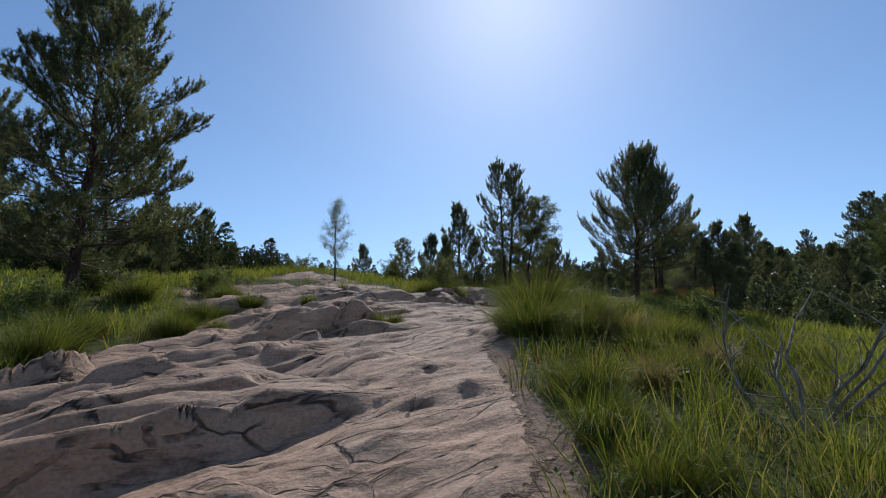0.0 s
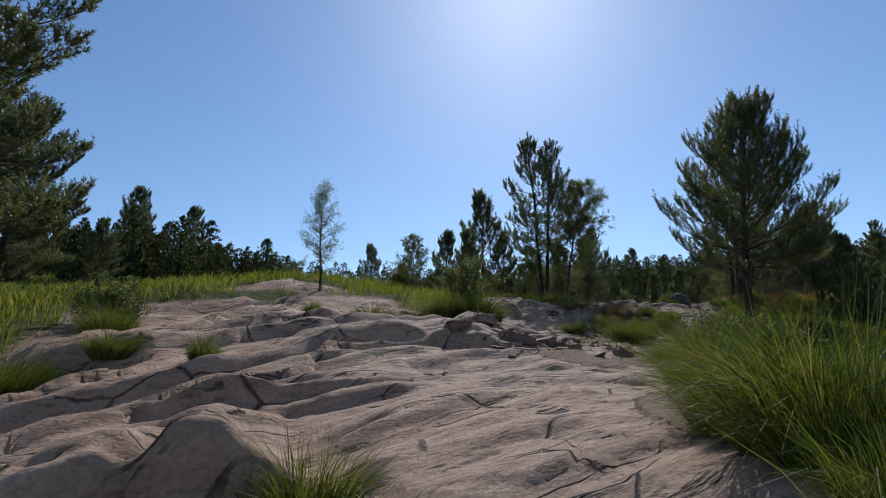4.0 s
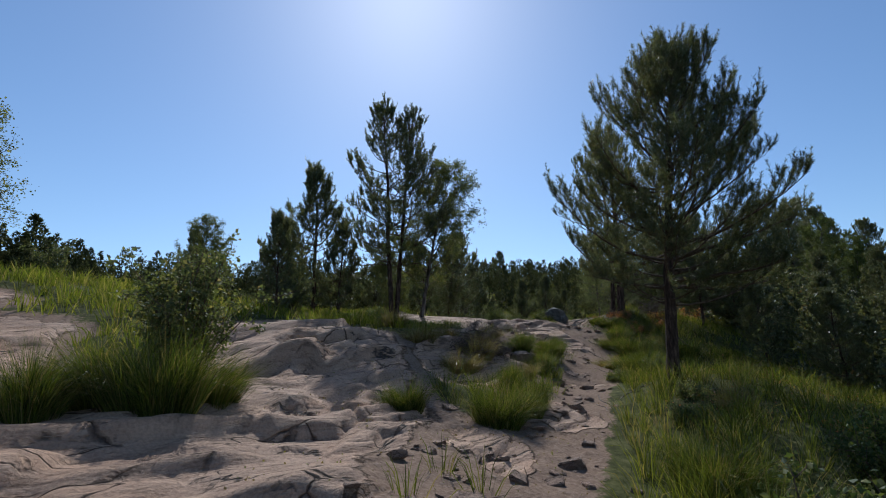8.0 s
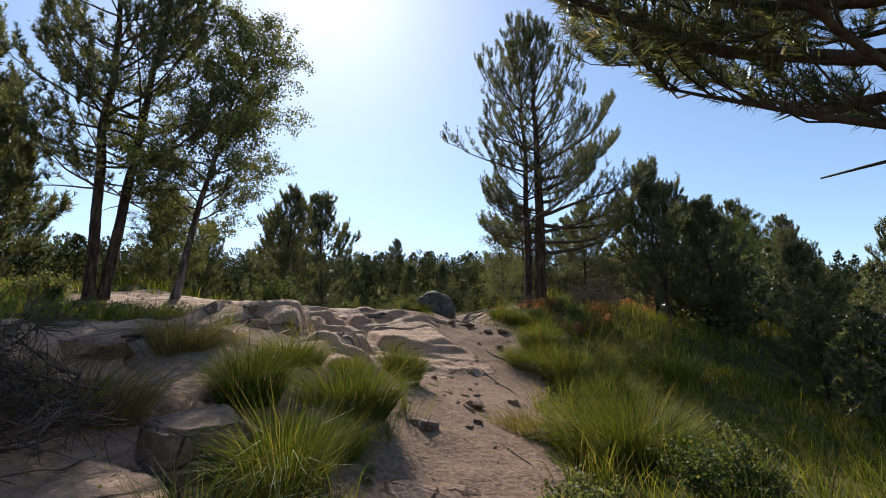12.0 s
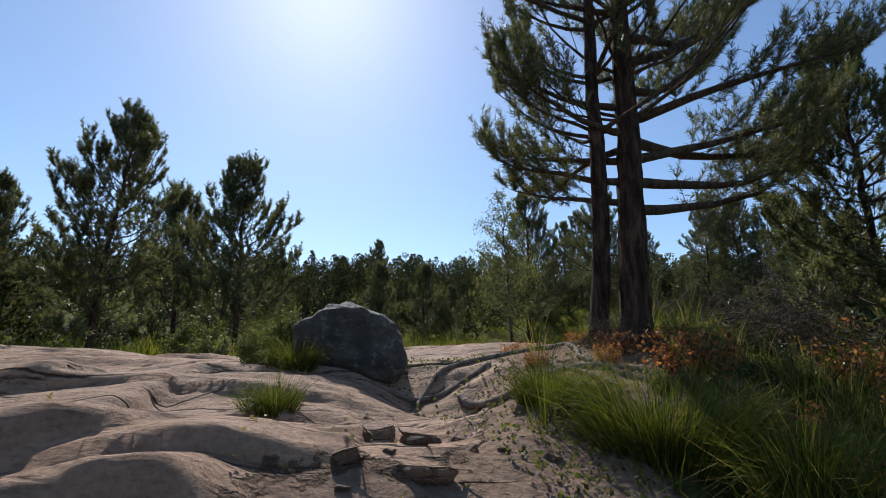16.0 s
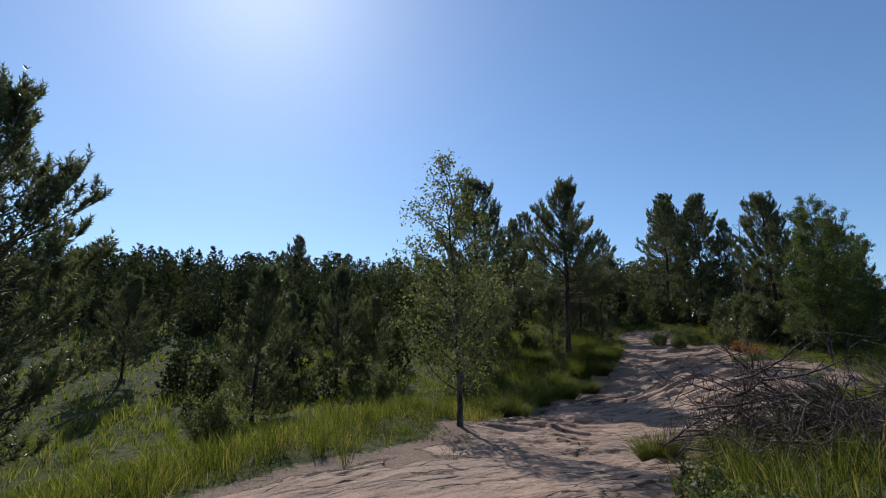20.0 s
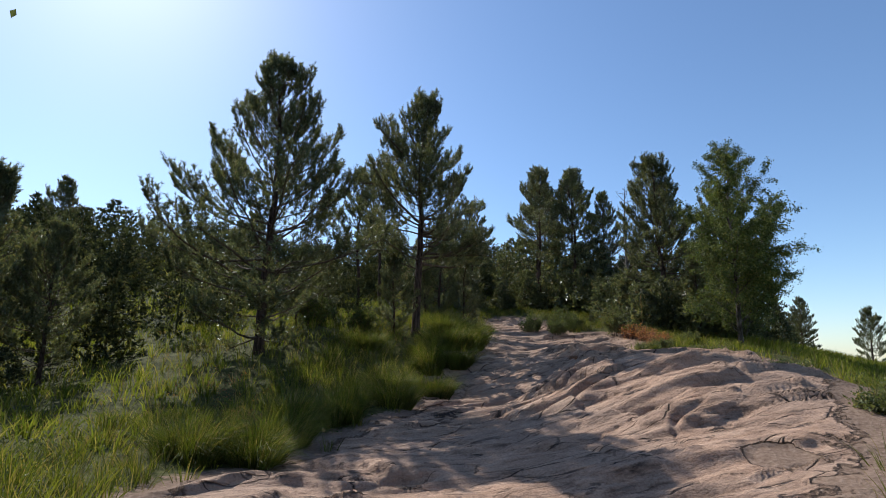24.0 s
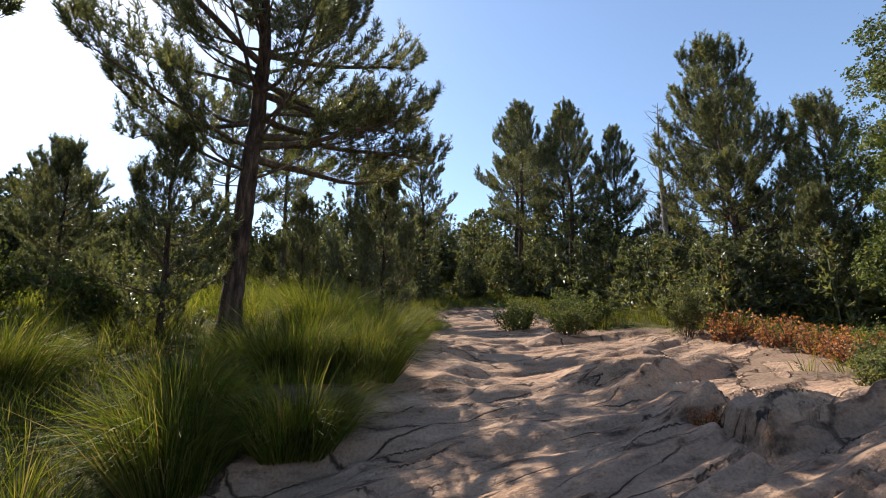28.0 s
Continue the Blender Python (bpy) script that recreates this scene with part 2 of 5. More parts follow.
BUSH_LEAF = make_leaf_material("bush_leaves", [(0.0, (0.045, 0.068, 0.022)), (0.6, (0.10, 0.128, 0.042)), (1.0, (0.20, 0.19, 0.07))], 0.36, 0.6, 0.2)
GRASS = make_leaf_material("grass_blades", [(0.0, (0.035, 0.047, 0.009)), (0.5, (0.115, 0.135, 0.02)), (0.8, (0.20, 0.21, 0.035)), (0.9, (0.26, 0.20, 0.08)), (1.0, (0.32, 0.25, 0.11))], 0.4, 0.6, 0.15)
TUSSOCK = make_leaf_material("tussock_blades", [(0.0, (0.025, 0.037, 0.008)), (0.4, (0.085, 0.112, 0.016)), (0.78, (0.15, 0.17, 0.028)), (0.9, (0.22, 0.18, 0.07)), (1.0, (0.28, 0.21, 0.10))], 0.38, 0.6, 0.2)
MEADOW = make_leaf_material("meadow_blades", [(0.0, (0.075, 0.10, 0.016)), (0.5, (0.15, 0.175, 0.028)), (0.85, (0.22, 0.21, 0.055)), (1.0, (0.30, 0.24, 0.12))], 0.5, 0.75, 0.1)
DRY_GRASS = make_leaf_material("dry_grass", [(0.0, (0.14, 0.10, 0.05)), (0.6, (0.27, 0.20, 0.10)), (1.0, (0.16, 0.18, 0.05))], 0.4)
RUST_LEAF = make_leaf_material("rust_leaves", [(0.0, (0.20, 0.07, 0.035)), (0.6, (0.40, 0.15, 0.075)), (1.0, (0.45, 0.27, 0.13))], 0.45)
FAR_LEAF = make_leaf_material("far_foliage", [(0.0, (0.034, 0.041, 0.023)), (0.6, (0.07, 0.079, 0.042)), (0.9, (0.115, 0.118, 0.06)), (1.0, (0.15, 0.12, 0.07))], 0.3, 0.7, 0.1)

# ---- the land ----
# lay of the land: (x, y, height), stretch by stretch
FIRST_RISE = [(0, -8, -1.7), (0, 0, -0.1), (-0.5, 4.9, 1.0), (0, 7.5, 1.68), (2.0, 7.6, 1.78), (0.7, 10.3, 2.15), (1.6, 12, 2.36), (-1.7, 7.4, 1.5),
              (-2.9, 6.6, 1.26), (-5.4, 12.2, 2.2), (-0.5, 12.7, 2.75), (-1.3, 17.3, 3.3), (-5.5, 18.4, 3.6), (-5.9, 23.4, 4.75),
              (-10.2, 13.4, 2.7), (-5.0, 14.0, 2.8), (0.2, 13.7, 2.88), (1.0, 14.3, 2.82), (2.4, 15.7, 2.62), (-6.4, 25.0, 5.2), (-16, 20, 4.0), (-10, 6, 1.0), (4, 6, 0.9), (8, 10, 1.3), (3.2, 9.5, 1.8), (4.4, 13.4, 2.25)]
PINE_HOLLOW = [(2.9, 16.0, 2.55), (2.4, 21.2, 3.85), (5.2, 21.4, 3.3), (3.95, 30.3, 5.05), (5.2, 31.1, 5.2), (7.2, 24.7, 4.0), (1.2, 21.1, 3.85), (2.9, 20.7, 3.45), (6.5, 20.2, 2.9), (8.1, 20.4, 3.3), (3.8, 27.6, 4.4),
               (6.2, 25.1, 4.3), (9.4, 26.1, 3.6), (7.2, 22.2, 3.0), (7.2, 28.2, 4.5), (5.3, 30.6, 4.95), (13, 20, 2.5), (15, 26, 3.5), (1, 32.3, 5.4)]
FLAT_TOP = [(13.5, 30.6, 5.3), (12.4, 31.6, 5.02), (9.4, 33.1, 5.05), (13.8, 32.8, 5.15), (13.9, 34.6, 5.35), (8.1, 37.4, 4.9), (10.9, 45.1, 3.7), (3, 42, 4.6),
            (16.5, 37.4, 5.35), (17.7, 39.4, 5.3), (18.4, 40.3, 5.4), (19.4, 37.9, 5.02), (12.2, 31.3, 5.2), (9.3, 31.5, 5.12), (16.5, 48.4, 4.75), (20.6, 52.8, 5.3), (19.8, 36, 5.3), (22, 30, 4.6)]
LAST_RISE = [(22.5, 40.2, 4.85), (28.9, 44, 5.3), (29.2, 41.3, 6.0), (31.9, 42.0, 6.25), (34.1, 42.7, 6.35), (38.9, 45.3, 7.05), (29.4, 47, 5.3), (26.4, 50.8, 6.3), (31.7, 50.2, 6.95), (35.4, 47.2, 6.6), (37.4, 46.5, 6.7),
             (38.5, 53, 7.4), (42.1, 52.7, 8.0), (40.2, 47.2, 7.3), (41.3, 42.5, 6.7), (52.2, 56.2, 10.1), (34, 37, 5.2), (56, 42, 6.4)]
FAR_LAND = [(-45, 40, 9), (-20, 62, 9.5), (5, 72, 9.5), (30, 78, 12), (60, 85, 15), (35, 105, 17), (75, 110, 17), (-10, 105, 13), (80, 62, 11), (85, 30, 4), (40, 5, 0), (-40, -10, -4),
            (130, 20, 0), (130, 120, 12), (40, 150, 14), (-60, 110, 11), (100, -60, -8), (0, -60, -12), (-90, 40, 4)]
LAND = np.array(FIRST_RISE + PINE_HOLLOW + FLAT_TOP + LAST_RISE + FAR_LAND, float)


def sway(r2):
    return 0.5 * r2 * np.log(r2 + 1e-9)


def solve_land():
    n = len(LAND)
    d2 = ((LAND[:, None, :2] - LAND[None, :, :2]) ** 2).sum(2)
    a = np.zeros((n + 3, n + 3))
    a[:n, :n] = sway(d2) + np.eye(n) * 0.5
    a[:n, n], a[:n, n + 1:] = 1, LAND[:, :2]
    a[n:, :n] = a[:n, n:].T
    return np.linalg.solve(a, np.r_[LAND[:, 2], 0, 0, 0])


LAND_WEIGHTS = solve_land()


def lay(x, y):
    """The height of the land, without its small forms."""
    x, y = np.asarray(x, float), np.asarray(y, float)
    cx, cy = np.clip(x, -130, 170), np.clip(y, -100, 190)
    z = LAND_WEIGHTS[-3] + LAND_WEIGHTS[-2] * cx + LAND_WEIGHTS[-1] * cy
    for (px, py, _), w in zip(LAND, LAND_WEIGHTS):
        z = z + w * sway((cx - px) ** 2 + (cy - py) ** 2)
    far = np.maximum(0, np.hypot(x - 20, y - 40) - 130)
    return np.clip(z, -14, 22) - np.minimum(far * 0.03, 18)


# bare rock and trodden ways: from, to, half width at each end
BARE_ROCK = [(-2.3, -6, -2.1, 4, 2.6, 2.4), (-2.1, 4, -1.9, 9, 2.4, 2.7), (-1.8, 9, -2.4, 16, 2.9, 2.9), (-4.6, 13.6, -7.2, 18.4, 2.2, 1.9), (-2.6, 16, -3.8, 20.5, 2.4, 1.7), (-6.9, 23.3, -5.6, 23.6, 1.0, 0.9), (1.3, 16.4, 1.4, 22.5, 1.3, 1.8),
             (0.1, 9, 0.8, 12.6, 1.1, 1.2), (4.4, 21.5, 6.4, 25.5, 1.1, 1.4), (6.6, 25.4, 8.4, 28.2, 1.0, 1.7), (7.6, 27.6, 10.4, 32.4, 1.6, 2.6), (5.5, 31, 9, 33.5, 1.3, 2.2), (10.5, 33, 15.0, 36.3, 2.4, 1.9)]
BARE_TOP = [(15.0, 36.0, 18.0, 37.6, 1.9, 1.6), (18.0, 37.8, 23, 41.3, 1.6, 1.9), (23, 41.6, 29.5, 44.6, 2.0, 2.1), (26.2, 40.8, 33.5, 42.2, 2.5, 3.0), (29.5, 44.8, 35.5, 48.0, 2.0, 2.3),
            (35.5, 48.2, 43.2, 53.6, 2.0, 1.1), (34.5, 46.2, 38.2, 46.9, 1.6, 1.5)]
TRODDEN = [(1.3, 12.6, 2.9, 16.6, 0.8, 1.0), (2.9, 16.6, 5.4, 19.4, 1.2, 0.75), (5.6, 19.6, 7.4, 22.4, 0.65, 0.5), (7.4, 22.4, 9.7, 26.2, 0.6, 0.75), (9.7, 26.2, 11.0, 29.5, 0.8, 1.0),
           (11.0, 29.5, 13.4, 31.6, 0.9, 0.7), (11.9, 29.6, 13.2, 30.6, 0.6, 0.7), (13.4, 32.2, 16.4, 35.2, 0.6, 0.6), (32, 44.2, 37.5, 44.4, 0.9, 0.7)]
WALKED = [(0, -6), (0, 0), (-0.3, 4.4), (0.4, 8.7), (2.4, 13.8), (4.9, 17.9), (7.3, 21.5), (9.8, 26.9), (10.7, 29.6), (13.1, 32.3), (17.7, 36.5), (22.1, 39.8), (28.4, 44.0), (36, 48.5), (43, 53)]


# small hollows and mounds: x, y, width, depth
HOLLOWS = [(11.55, 30.45, 0.6, 0.42), (10.9, 29.6, 0.6, 0.15), (0.9, 14.9, 0.7, 0.2), (5.2, 24.6, 1.0, 0.25), (29.6, 41.4, 2.2, -0.25), (-3.4, 9.0, 0.9, 0.25), (33.6, 44.6, 0.8, 0.2), (-6.3, 23.4, 1.3, -0.4), (0.7, 13.6, 0.5, 0.15), (1.6, 8.2, 0.7, -0.14), (1.8, 6.4, 0.7, -0.05), (32.6, 48.6, 0.9, -0.25)]


# scarps, where a bed of rock breaks off: from, to, height; the rock steps up on the left hand
FIRST_SCARPS = [(-2.75, 7.5, -1.1, 8.35, 0.42), (-1.65, 7.38, -0.95, 7.72, 0.24), (-2.2, 7.08, -1.6, 7.4, 0.15), (0.3, 7.3, 0.6, 6.75, 0.13), (-6.7, 12.1, -4.2, 12.55, 0.24), (-3.75, 8.1, -3.25, 9.4, 0.15), (-0.55, 4.75, 0.05, 5.35, 0.2),
                (-0.31, 4.4, 0.38, 4.83, 0.1), (-1.5, 3.8, -0.42, 4.5, 0.08), (-1.85, 4.35, -1.65, 4.9, 0.1), (-0.45, 2.95, 0.1, 3.25, 0.14), (-2.7, 3.15, -1.75, 3.7, 0.16), (-3.8, 5.1, -3.5, 6.7, 0.12), (-3.3, 7.4, -2.2, 8.85, 0.14), (-1.3, 2.2, -0.5, 2.75, 0.1), (-3.0, 5.2, -1.9, 6.1, 0.12), (-1.3, 5.7, -0.5, 6.3, 0.07)]
BLOCK_SCARPS = [(-0.2, 13.3, 0.6, 13.6, 0.2), (-0.55, 12.85, 0.25, 12.65, 0.22), (-4.2, 13.9, -2.5, 14.85, 0.22), (-4.95, 14.75, -3.4, 15.75, 0.2), (0.75, 11.8, 1.1, 11.95, 0.08), (-0.5, 14.2, -0.1, 16.2, 0.11), (-1.9, 12.2, -0.8, 12.9, 0.12), (-3.2, 11.0, -1.6, 11.9, 0.14), (-2.2, 9.6, -0.6, 10.5, 0.1)]
HOLLOW_SCARPS = [(1.1, 18.0, 1.65, 18.55, 0.15), (2.15, 18.85, 2.5, 19.35, 0.17), (2.85, 19.25, 3.9, 19.95, 0.2), (1.2, 19.7, 1.65, 20.85, 0.2), (0.85, 20.8, 2.45, 21.85, 0.16), (3.5, 22.6, 5.1, 24.6, 0.3), (6.95, 25.85, 7.5, 27.5, 0.27), (7.35, 25.55, 8.2, 27.05, 0.25),
                 (6.8, 25.05, 7.15, 25.7, 0.13), (9.5, 27.6, 10.5, 27.8, 0.18), (7.0, 24.75, 7.65, 25.35, 0.09), (7.1, 24.5, 7.65, 24.9, 0.12), (7.5, 28.1, 8.65, 29.45, 0.13), (8.9, 30.3, 9.3, 30.6, 0.09), (9.75, 30.55, 10.1, 30.7, 0.07), (9.45, 29.65, 9.7, 30.3, 0.11), (8.5, 28.6, 9.6, 29.2, 0.12)]
LAST_SCARPS = [(23.4, 43.4, 23.85, 41.8, 0.11), (24.85, 44.35, 26.3, 43.8, 0.12), (28.9, 42.4, 33.5, 43.3, 0.18), (33.8, 45.75, 36.6, 45.1, 0.2), (24.85, 42.2, 25.5, 41.2, 0.11), (28.9, 44.4, 28.2, 42.05, 0.2), (33.1, 47.6, 34.8, 47.0, 0.2), (32.45, 47.5, 34.7, 45.5, 0.12),
               (34.4, 46.85, 35.0, 45.75, 0.11), (33.9, 48.9, 38.5, 48.75, 0.13), (33.0, 45.1, 33.3, 44.7, 0.2), (32.5, 44.6, 33.0, 44.1, 0.18), (35.6, 47.6, 39.1, 46.3, 0.11), (26.5, 42.6, 27.6, 41.2, 0.1), (27.6, 41.9, 29.4, 40.2, 0.12), (30.6, 42.6, 32.6, 41.2, 0.1)]


def scarp_height(x, y):
    """What the scarps add to the land: a broken face, a back that falls away, a hollow at the foot."""
    out = np.zeros(np.shape(x))
    for x1, y1, x2, y2, height in FIRST_SCARPS + BLOCK_SCARPS + HOLLOW_SCARPS + LAST_SCARPS:
        long = math.hypot(x2 - x1, y2 - y1)
        ux, uy = (x2 - x1) / long, (y2 - y1) / long
        back = 0.8 + 6 * height
        q, s = (x - x1) * ux + (y - y1) * uy, (y - y1) * ux - (x - x1) * uy
        m = (q > -0.5) & (q < long + 0.5) & (s > -0.9) & (s < back + 0.4)
        if not m.any():
            continue
        q, s = q[m], s[m] + 0.12 * ripple(x[m], y[m], 0.9, 301, 2) + 0.03 * ripple(x[m], y[m], 0.25, 307, 2)
        ends = np.clip((q + 0.25) / 0.5, 0, 1) * np.clip((long + 0.25 - q) / 0.5, 0, 1)
        out[m] += height * ends * (smooth(-0.08, 0.09, s) * (1 - np.clip(s / back, 0, 1)) - 0.3 * np.clip(1 + s / 0.3, 0, 1) * (s < 0))
    return out


def scatter_hash(ix, iy, seed):
    h = (ix * 374761393 + iy * 668265263 + seed * 974634541) & 0xFFFFFFFF
    h = ((h ^ (h >> 13)) * 1274126177) & 0xFFFFFFFF
    return ((h ^ (h >> 16)) & 0xFFFF) / 65535.0


def ripple(x, y, size, seed=0, octaves=3):
    """Soft value noise, from -1 to 1, with its largest forms that many metres wide."""
    out, amp, total = 0.0, 1.0, 0.0
    for o in range(octaves):
        u, v = x / size + 17.3 * o, y / size - 9.1 * o
        ix, iy = np.floor(u).astype(np.int64), np.floor(v).astype(np.int64)
        fu, fv = u - ix, v - iy
        fu, fv = fu * fu * (3 - 2 * fu), fv * fv * (3 - 2 * fv)
        a, b = scatter_hash(ix, iy, seed + o), scatter_hash(ix + 1, iy, seed + o)
        c, d = scatter_hash(ix, iy + 1, seed + o), scatter_hash(ix + 1, iy + 1, seed + o)
        out = out + amp * ((a * (1 - fu) + b * fu) * (1 - fv) + (c * (1 - fu) + d * fu) * fv - 0.5) * 2
        total, amp, size = total + amp, amp * 0.5, size * 0.5
    return out / total


def inside(x, y, ways):
    """How far inside the nearest of those strips a point lies, in metres; outside: below zero."""
    best = np.full(np.shape(x), -1e9)
    for x1, y1, x2, y2, r1, r2 in ways:
        dx, dy = x2 - x1, y2 - y1
        f = np.clip(((x - x1) * dx + (y - y1) * dy) / (dx * dx + dy * dy), 0, 1)
        best = np.maximum(best, r1 + (r2 - r1) * f - np.hypot(x - x1 - f * dx, y - y1 - f * dy))
    return best


def off_path(x, y):
    """Distance from the line that is walked."""
    return -inside(x, y, [(*a, *b, 0.0, 0.0) for a, b in zip(WALKED, WALKED[1:])])


def smooth(a, b, v):
    f = np.clip((v - a) / (b - a), 0, 1)
    return f * f * (3 - 2 * f)


def covers(x, y):
    """How much of the ground is bare rock, and how much trodden soil (0 to 1)."""
    fray = ripple(x, y, 1.7, 5, 4)
    rock = smooth(-0.35, 0.35, inside(x, y, BARE_ROCK + BARE_TOP) + fray * 0.8)
    holes = smooth(0.42, 0.6, ripple(x, y, 1.5, 31, 3)) * smooth(0.9, 2.0, off_path(x, y))
    soil = smooth(-0.25, 0.2, inside(x, y, TRODDEN) + fray * 0.35)
    rim = smooth(-0.9, -0.1, inside(x, y, BARE_ROCK + BARE_TOP) + fray * 0.6)
    outcrop = smooth(0.1, 0.35, ripple(x, y, 0.9, 77, 3)) * smooth(-0.1, 0.3, inside(x, y, TRODDEN))
    rock = np.maximum(rock * (1 - holes) * (1 - 0.85 * soil * smooth(-0.2, 0.6, inside(x, y, TRODDEN[:2]))), outcrop * 0.9)
    return rock, np.maximum(soil, np.maximum(rim * 0.75, holes * rock))


def ledges(a, b, length, height, seed, ramp_part):
    """Broken beds of rock: short faces that step up, and long backs that fall away."""
    k = a / length + 0.45 * ripple(a, b * 0.45, length * 2.6, seed, 2) + 0.05 * ripple(a, b, length * 0.5, seed + 5, 2)
    f = k - np.floor(k)
    row = np.floor(k).astype(np.int64)
    keep = ripple(a * 0 + row * 3.7, b, length * 2.2, seed + 3, 2)
    return height * smooth(-0.35, 0.45, keep) * (smooth(0, ramp_part, f) - f)


def plates(a, b, wide, long, seed):
    """Broken slabs: a level for each plate, its slope, and the distance to its edge."""
    u, v = a / wide + 0.35 * ripple(a, b, wide * 1.3, seed, 2), b / long + 0.35 * ripple(a, b, long * 0.8, seed + 1, 2)
    iu, iv = np.floor(u).astype(np.int64), np.floor(v).astype(np.int64)
    d1, d2 = np.full(np.shape(u), 9.0), np.full(np.shape(u), 9.0)
    level, slope = np.zeros(np.shape(u)), np.zeros(np.shape(u))
    for i in (-1, 0, 1):
        for j in (-1, 0, 1):
            cu, cv = iu + i, iv + j
            du, dv = cu + scatter_hash(cu, cv, seed) - u, cv + scatter_hash(cu, cv, seed + 7) - v
            d = np.hypot(du, dv)
            nearer = d < d1
            d2 = np.where(nearer, d1, np.minimum(d2, d))
            d1 = np.where(nearer, d, d1)
            level = np.where(nearer, scatter_hash(cu, cv, seed + 13) - 0.5, level)
            slope = np.where(nearer, du * (scatter_hash(cu, cv, seed + 19) - 0.25) + dv * 0.5 * (scatter_hash(cu, cv, seed + 29) - 0.5), slope)
    return level, slope, d2 - d1


def broken_rock(a, b):
    """Ledges and plates of the sandstone, from broken to smooth."""
    rough = smooth(-0.45, 0.35, ripple(a, b, 4.5, 101, 2))
    fine = smooth(-0.3, 0.4, ripple(a, b, 2.1, 103, 2))
    l1, s1, e1 = plates(a, b, 0.95, 2.6, 201)
    l2, s2, e2 = plates(a, b, 0.34, 1.1, 233)
    l3, s3, e3 = plates(a, b, 0.13, 0.42, 267)
    h = rough * (0.22 * l1 + 0.36 * s1) * smooth(0, 0.09, e1) - (0.2 + 0.8 * rough) * 0.09 * np.exp(-(e1 / 0.045) ** 2)
    h = h + (0.25 + 0.75 * fine) * ((0.10 * l2 + 0.15 * s2) * smooth(0, 0.22, e2) - 0.03 * np.exp(-(e2 / 0.08) ** 2))
    pits = smooth(0.28, 0.5, ripple(a, b * 0.3, 0.4, 411, 2))
    return h + (0.35 + 0.65 * rough * fine) * (0.026 * l3 + 0.035 * s3) * smooth(0, 0.45, e3) - 0.06 * pits


BED_TURNS = (40, 4, -34)
BED_STEEPNESS = (1.15, 1.0, 1.15)


def bed_weights(x):
    """The beds of rock strike three ways along the walk."""
    first, last = 1 - smooth(4, 8, x), smooth(19, 24, x)
    return first, 1 - first - last, last


def bed_axes(x, y):
    return [(-x * math.sin(radians(t)) + y * math.cos(radians(t)), x * math.cos(radians(t)) + y * math.sin(radians(t))) for t in BED_TURNS]


def land_height(x, y):
    x, y = np.asarray(x, float), np.asarray(y, float)
    rock, soil = covers(x, y)
    way = off_path(x, y)
    calm = (0.5 + 0.5 * smooth(0.3, 1.5, way)) * (1 - 0.75 * smooth(29.2, 31.2, y - 0.25 * (x - 10)) * (1 - smooth(18.5, 21, x))) * (1 + 0.8 * np.exp(-((x - 8.2) ** 2) / 5 - (y - 27.8) ** 2 / 6))
    beds = np.zeros(x.shape)
    for weight, (a, b), steep in zip(bed_weights(x), bed_axes(x, y), BED_STEEPNESS):
        m = (weight > 0) & (rock > 0)
        if m.any():
            am, bm = a[m], b[m]
            beds[m] += weight[m] * ((steep * (ledges(am, bm, 2.1, 0.17, 11, 0.08) + ledges(am, bm, 0.7, 0.10, 23, 0.22)) + broken_rock(am, bm)) * calm[m] + ledges(am, bm, 0.34, 0.05, 41, 0.4) + 0.03 * ripple(am, bm * 0.35, 0.42, 43, 3))
    domes = 0.06 * ripple(x, y, 2.6, 51, 2) + 0.012 * ripple(x, y, 0.45, 61, 3)
    turf = (0.22 * ripple(x, y, 2.2, 71, 4) + 0.10) * smooth(0.3, 2.5, way) + 0.5 * ripple(x, y, 9, 72, 2) * smooth(6, 20, way)
    dip = sum(deep * np.exp(-((x - hx) ** 2 + (y - hy) ** 2) / (wide * wide)) for hx, hy, wide, deep in HOLLOWS)
    z = lay(x, y) - dip + rock * (beds + domes + (0.4 + 0.6 * smooth(0.25, 0.9, way)) * scarp_height(x, y)) + (1 - rock) * turf * (1 - 0.7 * soil) + (1 - rock) * soil * 0.03 * ripple(x, y, 0.3, 81, 2)
    return z


def z_at(x, y):
    return float(land_height(np.array([x]), np.array([y]))[0])


def mesh_np(name, verts, loops, sizes, flat=False):
    """A mesh from arrays: points, the points of all faces in turn, and how many each face has."""
    me = bpy.data.meshes.new(name)
    verts, loops, sizes = np.asarray(verts, np.float32), np.asarray(loops, np.int32), np.asarray(sizes, np.int32)
    me.vertices.add(len(verts))
    me.vertices.foreach_set("co", verts.ravel())
    me.loops.add(len(loops))
    me.loops.foreach_set("vertex_index", loops)
    me.polygons.add(len(sizes))
    me.polygons.foreach_set("loop_start", np.r_[0, np.cumsum(sizes)[:-1]].astype(np.int32))
    me.polygons.foreach_set("use_smooth", np.full(len(sizes), not flat))
    me.update(calc_edges=True)
    return me


